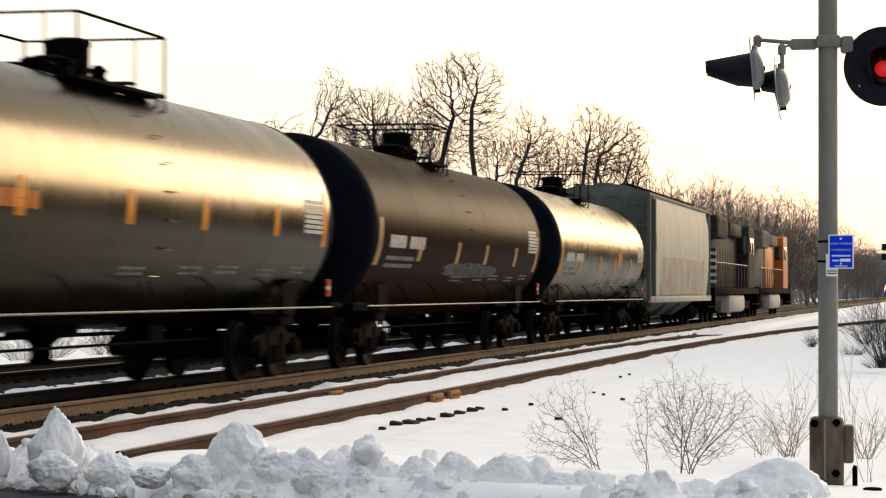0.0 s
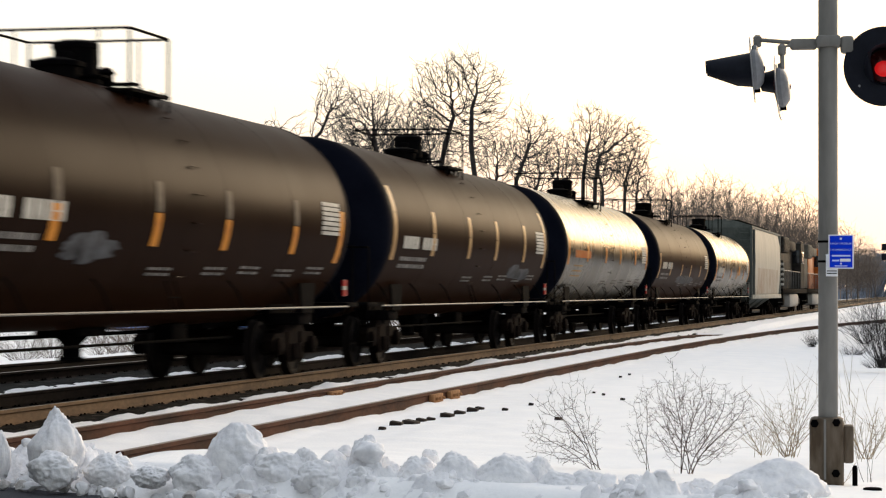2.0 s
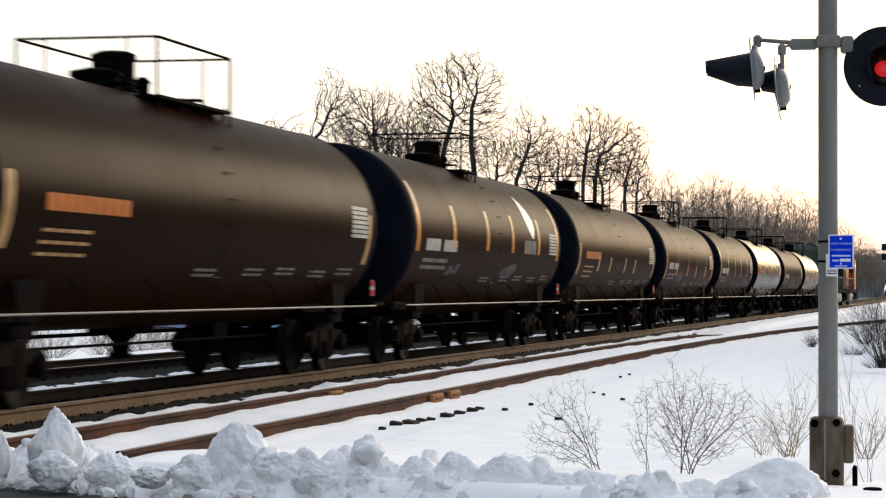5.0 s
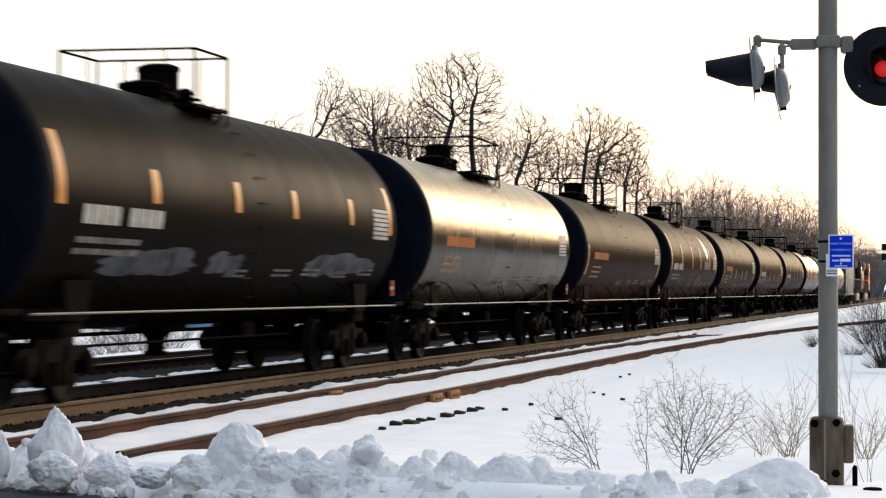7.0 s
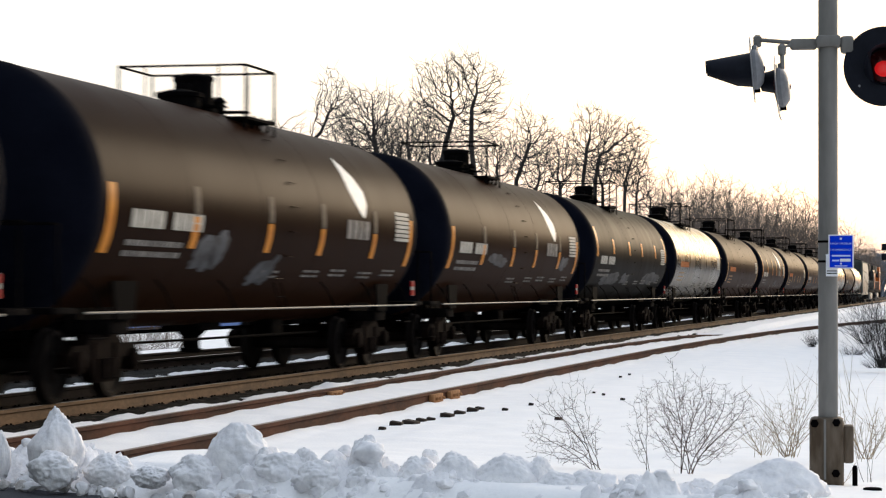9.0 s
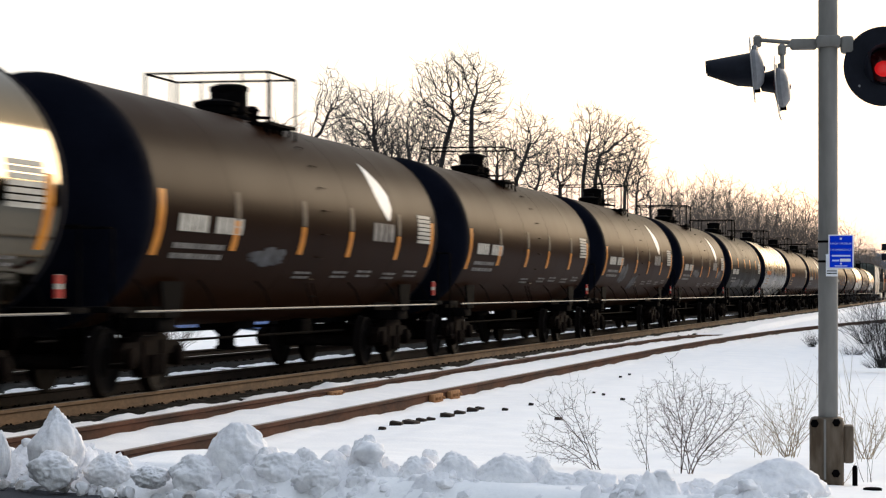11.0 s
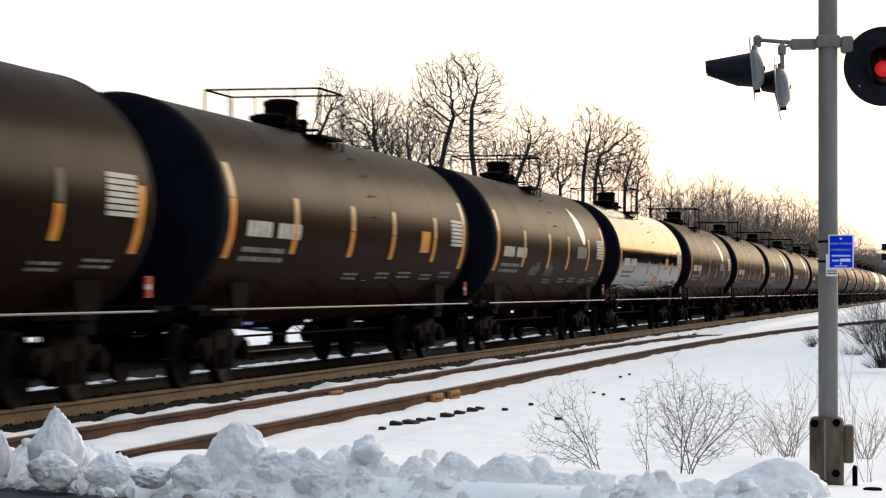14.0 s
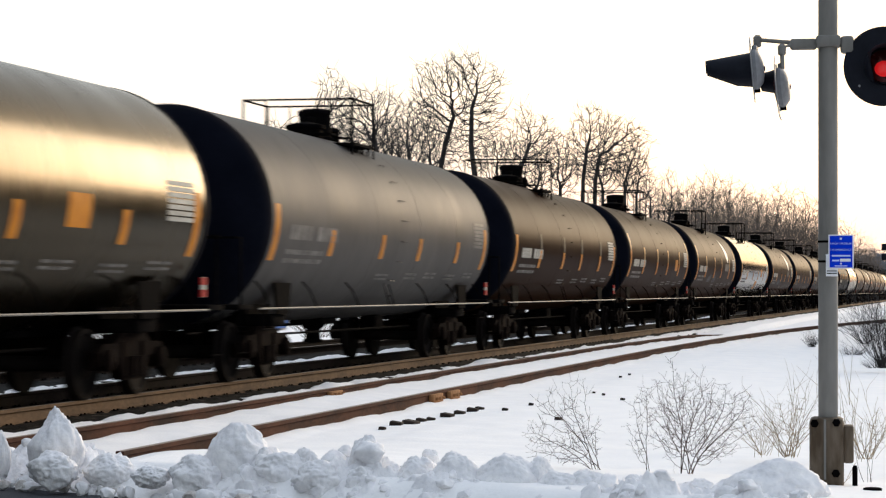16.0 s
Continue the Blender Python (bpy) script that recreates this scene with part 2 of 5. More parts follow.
def bend(x):
    """How far the siding swings away from the main line."""
    return -0.0009 * max(min(x, 150) - 47, 0) ** 2


def road_edge(y):
    return 13.75 + 0.464 * (y - 4.5)


def smooth_step(a, b, x):
    t = min(max((x - a) / (b - a), 0), 1)
    return t * t * (3 - 2 * t)


def ground_z(x, y):
    d = x - road_edge(y)
    wide = noise.noise((x * 0.35, y * 0.35, 3.1)) * 0.05 + noise.noise((x * 1.7, y * 1.7, 9.2)) * 0.014 + noise.noise((x * 5, y * 5, 1.2)) * 0.005
    field = -0.17 + wide
    if y < 5.4:
        field += 0.02 - 0.10 * smooth_step(5.4, 2.0, y) * smooth_step(20, 45, x) + 0.25 * noise.noise((x * 0.06, y * 0.09, 0.4)) * smooth_step(30, 70, x) * smooth_step(4.5, 0, y)
    if 8.4 < y < 17.5:
        field = -0.26 + 0.25 * wide
    elif 6.4 < y - bend(x) < 8.3:
        field = -0.135 + 0.35 * wide + 0.03 * noise.noise((x * 0.5, y * 2, 5)) + 0.02 * noise.noise((x * 1.7, y * 3, 8)) + 0.045 * smooth_step(19, 28, x) * smooth_step(7.2, 7.9, y)
    if 7.2 < y < 8.6:
        field += 0.17 * smooth_step(72, 92, x) * (1 - smooth_step(8.3, 8.6, y))
    if y > 17.5:
        field = -0.17 - 0.5 * smooth_step(17.5, 26, y) + wide
    shoulder = 0.15 + wide * 0.6 if y < 5.6 else -0.10
    if d < 0:
        return -0.10
    z = shoulder + (field - shoulder) * smooth_step(1.2, 6.5, d)
    return -0.10 + (z + 0.10) * smooth_step(0.0, 0.5, d)


def sheet(name, xs, ys, height, mat):
    verts = [(x, y, height(x, y)) for x in xs for y in ys]
    k = len(ys)
    faces = [(i * k + j, (i + 1) * k + j, (i + 1) * k + j + 1, i * k + j + 1) for i in range(len(xs) - 1) for j in range(k - 1)]
    me = bpy.data.meshes.new(name)
    me.from_pydata(verts, [], faces)
    me.materials.append(mat)
    me.shade_smooth()
    return new(name, me)


def run(*stretches):
    """Steps along an axis: (start, end, count) for each stretch."""
    out = []
    for a, b, n in stretches:
        out += [a + (b - a) * i / n for i in range(n)]
    return out + [stretches[-1][1]]


ground = sheet("ground", run((-2500, -200, 6), (-200, 10, 12), (10, 34, 220), (34, 80, 120), (80, 200, 60), (200, 900, 30), (900, 3500, 6)),
               run((-2500, -120, 8), (-120, -6, 14), (-6, 9, 120), (9, 28, 60), (28, 140, 30), (140, 2500, 8)), ground_z, SNOW)
tagged(ground, "snow-covered field with shallow drifts beside the tracks", "ground", kind="structure")

bm = bmesh.new()
rows = []
for y in run((-60, 30, 120)):
    e = road_edge(y)
    rows.append([bm.verts.new((e - w, y, 0.012 * math.sin(math.pi * w / 9) + 0.004 * noise.noise((w, y, 2)) - 0.05 * (w < 0.01))) for w in (-0.25, 0, 1.5, 3, 4.5, 6, 7.5, 9)])
for a, b in zip(rows, rows[1:]):
    for j in range(len(a) - 1):
        bm.faces.new((a[j], a[j + 1], b[j + 1], b[j]))
solid("road", bm, ASPHALT, "dark wet asphalt road along the snowbank", "road", kind="structure")

# ballast under the two main tracks, dark stone with snow caught in it
def ballast_z(x, y):
    z = -0.168 + 0.02 * noise.noise((x * 2.2, y * 2.2, 4)) + 0.03 * noise.noise((x * 8, y * 8, 6))
    edge = min(y - 8.55, 16.9 - y)
    return z - 0.12 * (1 - smooth_step(0, 0.45, edge)) + 0.05 * noise.noise((x * 0.8, y * 0.8, 6)) * (y < 9.3)


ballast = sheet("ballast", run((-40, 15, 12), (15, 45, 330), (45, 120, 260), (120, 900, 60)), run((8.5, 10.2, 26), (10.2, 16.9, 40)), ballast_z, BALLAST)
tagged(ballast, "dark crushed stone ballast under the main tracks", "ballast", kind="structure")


def drift(name, y0, y1, top, seed, cut=0.0, x0=14, x1=140, fill=0.5):
    """Snow lying in a ragged strip along the rails."""
    def z(x, y):
        u = (y - y0) / (y1 - y0)
        h = noise.noise((x * 0.55, y * 1.2, seed)) + 0.6 * noise.noise((x * 2.1, y * 3, seed + 3)) + 0.35 * noise.noise((x * 7, y * 9, seed + 6))
        return top + 0.075 * (h + fill) - 0.12 * (1 - smooth_step(0, 0.3, u)) * cut - 0.12 * (1 - smooth_step(0, 0.3, 1 - u)) * cut
    ob = sheet(name, run((x0, 45, 240), (45, x1, 220)), run((y0, y1, 12)), z, SNOW)
    return tagged(ob, "ragged strip of snow lying along the rails", "snow", kind="stuff")


drift("snow_strip", 8.55, 9.25, -0.185, 2.0, 0.4, fill=0.85)
drift("snow_strip", 12.35, 13.55, -0.175, 8.0, 0.8, fill=0.3)
drift("snow_strip", 14.7, 15.7, -0.19, 11.0, 0.5, fill=0.0)


def rail(y, mat, x0=-80.0, x1=900.0, label="", top=0.0, swing=None):
    bm = bmesh.new()
    half = [(0.070, -0.180), (0.070, -0.168), (0.012, -0.150), (0.009, -0.050), (0.036, -0.036), (0.036, -0.006), (0.030, 0.0)]
    outline = half + [(-a, b) for a, b in reversed(half)]
    xs = [x0] + [q for q in [14] + [14 + 4 * i for i in range(1, 40)] if x0 < q < x1] + [x1]
    rings = [[bm.verts.new((x, y + (swing(x) if swing else 0) + a + 0.006 * noise.noise((x * 0.06, y, 1)), top + b - (0.2 * smooth_step(66, 82, x) if x1 < 100 else 0) + 0.006 * noise.noise((x * 0.05, y, 7)) )) for a, b in outline] for x in xs]
    k = len(outline)
    for a, b in zip(rings, rings[1:]):
        for j in range(k):
            bm.faces.new((a[j], a[(j + 1) % k], b[(j + 1) % k], b[j]))
    bm.faces.new(rings[0][::-1])
    bm.faces.new(rings[-1])
    me = finish(bm, "rail", mat)
    me.materials.append(RAIL_TOP)
    for f in me.polygons:
        if f.normal.z > 0.8 and f.center.z > -0.02:
            f.material_index = 1
    ob = new("rail", me)
    return tagged(ob, label, "rail", "rails of the tracks")


near_rail = rail(TRACK_Y - GAUGE, MAIN_RAIL, label="tan-brown steel rail of the main track, worn bright on top")
other_rails = []
other_rails.append((TRACK_Y + GAUGE, rail(TRACK_Y + GAUGE, SHADED_RAIL, label="steel rail of the main track under the train, shade painted in, worn on top")))
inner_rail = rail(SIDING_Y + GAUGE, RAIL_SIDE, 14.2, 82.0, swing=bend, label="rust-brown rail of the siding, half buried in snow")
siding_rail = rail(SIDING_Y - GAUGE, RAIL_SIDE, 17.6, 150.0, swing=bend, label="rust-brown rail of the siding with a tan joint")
other_rails.append((FAR_Y - GAUGE, rail(FAR_Y - GAUGE, SHADED_RAIL, label="steel rail of the far track beyond the train, painted dark as in shade")))
other_rails.append((FAR_Y + GAUGE, rail(FAR_Y + GAUGE, SHADED_RAIL, label="steel rail of the far track beyond the train, painted dark as in shade")))


def joint(bm):
    for x in (0.0,):
        box(bm, x, x + 0.56, -0.085, -0.015, -0.165, -0.03, 0.012)
        for i in (0.12, 0.31, 0.50):
            lathe(bm, [(0.022, 0), (0.022, -0.03), (0.012, -0.04)], 6, "y", (x + i, -0.084, -0.09))


part("joint_bar", shared("joint_bar", TAN_METAL, joint), TAN_METAL, siding_rail, "tan bolted joint bar", pose(28.7, SIDING_Y - GAUGE, 0))
part("joint_bar", shared("joint_bar", TAN_METAL, joint), TAN_METAL, siding_rail, "tan bolted joint bar", pose(29.75, SIDING_Y - GAUGE, 0))

part("joint_bar", shared("joint_bar", TAN_METAL, joint), TAN_METAL, inner_rail, "orange-brown bolted joint bar", pose(29.3, SIDING_Y + GAUGE, -0.02) @ Matrix.Diagonal((1, 1, 0.55, 1)))

# ---- trees ----
def grow(height, seed, spread=0.55, levels=5, fork=0.32, thick=0.016, lean=0.0, twigs=1.0, fat=1.0):
    """A bare tree: tapered trunk, forking limbs and fine twigs, as lists of points and faces."""
    rnd = random.Random(seed)
    low = height * 0.00065 * fat
    stores = {True: ([], []), False: ([], [])}

    def stick(p, q, r0, r1, n, main):
        verts, faces = stores[main]
        d = (q - p)
        if d.length < 1e-5:
            return
        d.normalize()
        s = d.cross(Vector((0, 0, 1)) if abs(d.z) < 0.9 else Vector((1, 0, 0))).normalized()
        u = s.cross(d)
        b = len(verts)
        for c, r in ((p, r0), (q, r1)):
            for j in range(n):
                a = 2 * math.pi * j / n
                verts.append(c + (s * math.cos(a) + u * math.sin(a)) * r)
        for j in range(n):
            faces.append((b + j, b + (j + 1) % n, b + n + (j + 1) % n, b + n + j))

    def limb(p, d, length, r, level):
        n = (3, 3, 3, 4, 5, 7)[min(level, 5)]
        steps = 3 if level == 0 else 4
        end = 0.70 if level else 0.45
        for i in range(steps):
            wob = Vector((rnd.gauss(0, 1), rnd.gauss(0, 1), rnd.gauss(0, 0.7))) * (0.2 if level > 2 else 0.3)
            d = (d + wob + Vector((0, 0, 0.02 if level < levels else 0.12))).normalized()
            q = p + d * (length / steps)
            ra, rb = r * (1 - (1 - end) * i / steps), r * (1 - (1 - end) * (i + 1) / steps)
            stick(p, q, max(ra, low), max(rb, low), n, level >= levels - 1)
            p = q
            if level < 2 and rnd.random() < 0.55:
                out = (d + Vector((rnd.gauss(0, 0.7), rnd.gauss(0, 0.7), rnd.gauss(0.1, 0.5)))).normalized()
                stick(p, p + out * length * rnd.uniform(0.25, 0.55), max(rb * 0.6, low), low, 3, False)
            if level and (i > 0 if level < levels else i > 2) and rnd.random() < twigs:
                for _ in range(1):
                    side = Vector((rnd.gauss(0, 1), rnd.gauss(0, 1), rnd.gauss(0.1, 0.5))).normalized()
                    away = (d * (1 - spread) + side * spread * rnd.uniform(0.8, 1.5)).normalized()
                    limb(p, away, length * rnd.uniform(0.42, 0.72), rb * rnd.uniform(0.42, 0.62), level - 1)
        if level:
            for _ in range(3 if level == levels else 2):
                side = Vector((rnd.gauss(0, 1), rnd.gauss(0, 1), 0.2)).normalized()
                limb(p, (d + side * fork * rnd.uniform(0.7, 1.6)).normalized(), length * rnd.uniform(0.6, 0.82) * (0.75 if level == 1 else 1), r * end * 0.88, level - 1)

    limb(Vector((0, 0, -0.3)), Vector((lean, rnd.uniform(-0.06, 0.06), 1)).normalized(), height * 0.26, height * thick, levels)
    k = height / max(v.z for verts, _ in stores.values() for v in verts)
    return [([v * k for v in verts], faces) for verts, faces in stores.values()]


def tree_mesh(name, mat, *args, **kw):
    """The meshes of a tree's trunk with its main limbs and of its crown."""
    made = []
    for piece, (verts, faces) in zip(("trunk", "crown"), grow(*args, **kw)):
        me = bpy.data.meshes.new(piece)
        me.from_pydata(verts, [], faces)
        me.materials.append(mat)
        me.shade_smooth()
        made.append(me)
    return made


def stand(pair, m, label, group):
    tree = thing("bare_tree", label, "tree", m, group)
    for piece, me in zip(("trunk", "crown"), pair):
        part(piece, me, None, tree)
    return tree


AHEAD, RIGHT = Vector((0.97642, 0.21586, 0)), Vector((0.21617, -0.97635, 0))


def spot(px, depth):
    """The place at that depth on the bearing of a picture column."""
    return AHEAD * depth + RIGHT * ((px - 784) / 4089.2 * depth)


def plant(me, name, px, depth, height, base, turn, label, category, group="", z=None, mat=None):
    p = spot(px, depth)
    gz = ground_z(p.x, p.y) if z is None else z
    k = height / base
    co = np.empty(len(me[1].vertices) * 3)
    me[1].vertices.foreach_get("co", co)
    mid = Matrix.Rotation(radians(turn), 3, "Z") @ Vector((*co.reshape(-1, 3)[:, :2].mean(axis=0), 0)) * k * 0.85
    return stand(me, pose(p.x - mid.x, p.y - mid.y, gz - 0.05, 0, 0, turn) @ Matrix.Diagonal((k, k, k, 1)), label, group)


def woods(name, pairs, places, label):
    """Far woods that nobody could count: many trees joined into one mesh. Places: x, y, z, turn, size."""
    verts, faces, n = [], [], 0
    data = []
    for pair in pairs:
        for me in pair:
            co = np.empty(len(me.vertices) * 3)
            me.vertices.foreach_get("co", co)
            idx = np.empty(len(me.polygons) * 4, dtype=int)
            me.polygons.foreach_get("vertices", idx)
            data.append((co.reshape(-1, 3), idx.reshape(-1, 4)))
    for i, (x, y, z, turn, size) in enumerate(places):
        c, s = math.cos(radians(turn)), math.sin(radians(turn))
        for co, idx in data[2 * (i % len(pairs)):2 * (i % len(pairs)) + 2]:
            verts.append(co @ np.array([[c, s, 0], [-s, c, 0], [0, 0, 1]]) * size + np.array([x, y, z]))
            faces.append(idx + n)
            n += len(co)
    me = bpy.data.meshes.new(name)
    me.from_pydata(np.concatenate(verts).tolist(), [], np.concatenate(faces).tolist())
    me.materials.append(pairs[0][0].materials[0])
    me.shade_smooth()
    return tagged(new(name, me), label, "woods", kind="stuff")


def fill_out(trunk, lobes, count, step, reach, kill, tip, seed, power=2.45, sag=0.08, spurs=1.0, wob=0.18):
    """Limbs that grow from a trunk's points into the space of a few crown lobes (centre, radii). Returns points, parents and radii."""
    gen = np.random.default_rng(seed)
    aims = []
    share = np.array([r[0] * r[1] * r[2] for _, r in lobes])
    for (c, r), n in zip(lobes, (count * share / share.sum()).astype(int)):
        d = gen.normal(size=(n, 3))
        d /= np.linalg.norm(d, axis=1)[:, None]
        aims.append(np.array(c) + d * (gen.random(n)[:, None] ** 0.55) * np.array(r) + gen.normal(size=(n, 3)) * min(r) * 0.16)
    aims = np.concatenate(aims)
    pts, up = [np.array(trunk[0], float)], [-1]
    for q in trunk[1:]:
        p0 = pts[-1]
        n = max(int(np.linalg.norm(np.array(q) - p0) / step), 1)
        for i in range(n):
            pts.append(p0 + (np.array(q) - p0) * (i + 1) / n)
            up.append(len(pts) - 2)
    P = np.array(pts)
    gap = np.full(len(aims), 1e9)
    near = np.zeros(len(aims), int)

    def update(first):
        nonlocal gap, near
        d = np.linalg.norm(aims[:, None, :] - P[None, first:, :], axis=2)
        j = d.argmin(axis=1)
        m = d[np.arange(len(aims)), j]
        closer = m < gap
        gap[closer], near[closer] = m[closer], j[closer] + first
    update(0)
    for turn in range(90):
        live = gap < (reach if turn else 1e8)
        if not live.any():
            break
        pull = np.zeros_like(P)
        v = aims[live] - P[near[live]]
        v /= np.linalg.norm(v, axis=1)[:, None] + 1e-9
        np.add.at(pull, near[live], v)
        who = np.unique(near[live])
        forks = np.bincount(np.array(up[1:] + [0]), minlength=len(P))
        who = who[forks[who] < 3]
        if not len(who):
            break
        d = pull[who]
        d /= np.linalg.norm(d, axis=1)[:, None] + 1e-9
        d += gen.normal(size=d.shape) * wob + np.array([0, 0, sag])
        d /= np.linalg.norm(d, axis=1)[:, None]
        first = len(P)
        P = np.concatenate([P, P[who] + d * step])
        up += [int(w) for w in who]
        update(first)
        keep = gap > kill
        aims, gap, near = aims[keep], gap[keep], near[keep]
        if not len(aims) or len(P) > 9000:
            break
    n0 = len(P)
    extra = gen.choice(np.arange(len(trunk) * 3, n0), int(n0 * spurs))
    d = gen.normal(size=(len(extra), 3)) * 0.7 + (P[extra] - P[np.array(up)[extra]]) / step * 1.3 + np.array([0, 0, 0.2])
    d /= np.linalg.norm(d, axis=1)[:, None]
    P = np.concatenate([P, P[extra] + d * (step * gen.uniform(0.6, 2.6, len(extra)))[:, None]])
    up += [int(w) for w in extra]
    load = np.zeros(len(P))
    kids = np.bincount(np.array(up[1:]), minlength=len(P))
    for i in range(len(P) - 1, 0, -1):
        if kids[i] == 0:
            load[i] += tip ** power
        load[up[i]] += load[i]
    return P, up, load ** (1 / power)


def limbs(P, up, R, split):
    """Meshes of the thick and the thin limbs of a grown plant."""
    made = []
    for piece, thick in (("trunk", True), ("crown", False)):
        verts, faces = [], []
        for i in range(1, len(P)):
            if (R[i] >= split) != thick:
                continue
            p, q = Vector(P[up[i]]), Vector(P[i])
            r0, r1 = min(R[up[i]], R[i] * 1.35), R[i]
            d = (q - p).normalized()
            s = d.cross(Vector((0.31, 0.9, 0.2))).normalized()
            u = s.cross(d)
            n = 6 if thick else 3
            b = len(verts)
            for c, r in ((p, r0), (q + d * r1 * 0.4, r1)):
                for j in range(n):
                    a = 2 * math.pi * j / n
                    verts.append(c + (s * math.cos(a) + u * math.sin(a)) * r)
            for j in range(n):
                faces.append((b + j, b + (j + 1) % n, b + n + (j + 1) % n, b + n + j))
        made.append((piece, verts, faces))
    return made


def grown(mat, *args, split=0.06, **kw):
    out = []
    for piece, verts, faces in limbs(*fill_out(*args, **kw), split):
        me = bpy.data.meshes.new(piece)
        me.from_pydata(verts, [], faces)
        me.materials.append(mat)
        me.shade_smooth()
        out.append(me)
    return out


def crown_tree(depth, trunk, lobes, seed, label, mat, density=1.0, tip=0.0098, kill=0.38):
    """A bare tree whose trunk and crown lobes follow picture places at one depth."""
    m = depth / 4089.2
    foot = spot(trunk[0][0], depth)
    gz = ground_z(foot.x, foot.y) - 0.1

    def local(px, py, away=0.0):
        z = EYE[2] + depth * 0.01775 - (py - 441) * m - gz
        return ((px - trunk[0][0]) * m * RIGHT.x + away * AHEAD.x, (px - trunk[0][0]) * m * RIGHT.y + away * AHEAD.y, z)
    rnd = random.Random(seed)
    # the lowest limbs leave the trunk well below the crown
    low_x, low_y = trunk[min(2, len(trunk) - 1)]
    lobes = list(lobes) + [(low_x + 4, low_y + 12, 0.75 * max(l[2] for l in lobes), 46)]
    path = [(0, 0, 0)] + [local(px, py, rnd.uniform(-0.3, 0.3)) for px, py in trunk[1:max(len(trunk) - 1, 2)]]
    space = [(local(px, py, rnd.uniform(-0.8, 0.8)), (rx * m * 1.12, rx * m, rz * m * 1.02)) for px, py, rx, rz in lobes]
    size = sum(rx * rz for _, _, rx, rz in lobes)
    pair = grown(mat, path, space, int(size * 0.85 * density), 0.30, 9.0, kill, tip, seed)
    return stand(pair, pose(foot.x, foot.y, gz), label, "bare trees behind the tracks")


LONE = "tall bare winter tree with dark forking limbs behind the tracks"
SLIM = "slender bare tree leaning over, behind the tracks"
BUSHY = "bushy bare winter tree with a fine tangle of twigs"
for i, (depth, trunk, lobes, label) in enumerate((
        (138, ((520, 0), (535, 262), (560, 240), (584, 218)), ((590, 165, 30, 42), (607, 195, 26, 32), (572, 195, 22, 32)), SLIM),
        (132, ((672, 0), (668, 300), (662, 258), (650, 222)), ((632, 205, 42, 45), (668, 200, 44, 48), (655, 250, 62, 40)), LONE),
        (140, ((725, 0), (722, 300)), ((700, 230, 36, 42), (742, 215, 34, 46), (722, 262, 50, 36)), BUSHY),
        (135, ((776, 0), (778, 300), (786, 255), (801, 205), (797, 175)), ((770, 140, 38, 34), (800, 130, 30, 36), (760, 190, 40, 40), (815, 175, 26, 34)), LONE),
        (134, ((840, 0), (838, 310), (832, 260), (833, 190), (829, 160)), ((828, 128, 36, 32), (858, 150, 32, 36), (850, 205, 44, 42), (812, 230, 36, 36)), LONE),
        (144, ((880, 0), (876, 320)), ((872, 265, 38, 40), (892, 285, 34, 30)), BUSHY),
        (150, ((912, 0), (912, 320), (925, 285), (931, 230)), ((928, 225, 26, 40), (950, 250, 36, 40), (915, 275, 34, 36)), LONE),
        (160, ((990, 0), (990, 330)), ((985, 275, 34, 36), (1005, 300, 36, 30)), BUSHY),
        (152, ((1028, 0), (1030, 320), (1036, 270), (1040, 225)), ((1038, 225, 30, 38), (1022, 262, 30, 34), (1062, 240, 28, 40)), LONE),
        (156, ((1048, 0), (1052, 320), (1060, 275), (1085, 230)), ((1088, 240, 36, 36), (1110, 250, 32, 34), (1085, 280, 40, 32)), LONE),
        (160, ((1100, 0), (1105, 330), (1114, 285)), ((1120, 268, 26, 36), (1108, 300, 34, 30), (1135, 275, 18, 26)), LONE),
        (205, ((1180, 0), (1183, 390), (1186, 345)), ((1183, 335, 18, 36), (1172, 365, 20, 24), (1196, 358, 16, 26)), LONE),
        (170, ((1150, 0), (1150, 350)), ((1148, 340, 26, 26),), BUSHY),
        (128, ((490, 0), (490, 260)), ((480, 238, 24, 30), (518, 230, 18, 22)), BUSHY),
        (165, ((615, 0), (615, 300)), ((610, 240, 40, 36), (640, 262, 36, 30)), BUSHY),
        (160, ((690, 0), (692, 300)), ((690, 245, 40, 36),), BUSHY),
        (168, ((760, 0), (762, 300)), ((760, 250, 44, 40),), BUSHY),
        (170, ((945, 0), (945, 340)), ((955, 290, 44, 34),), BUSHY),
        (175, ((1065, 0), (1065, 340)), ((1060, 295, 44, 34),), BUSHY),
        (180, ((1125, 0), (1125, 350)), ((1128, 318, 34, 34),), BUSHY))):
    far_one = 0.75 if label == BUSHY else 1.0
    crown_tree(depth, trunk, lobes, 301 + i, label, BARK, far_one)

# woods along the line, of a few kinds of tree
def woodland(mat, seed, count=1900):
    return grown(mat, [(0, 0, -0.3), (0.15, 0.1, 2.0), (0.1, -0.1, 4.2)], [((0.0, 0.0, 7.6), (2.4, 2.4, 4.2)), ((0.9, 0.5, 5.4), (2.4, 2.2, 3.4)), ((-1.0, -0.5, 5.0), (2.3, 2.4, 3.4))], count, 0.42, 9.0, 0.40, 0.0085, seed, power=2.9, split=0.05, spurs=1.2, wob=0.12)


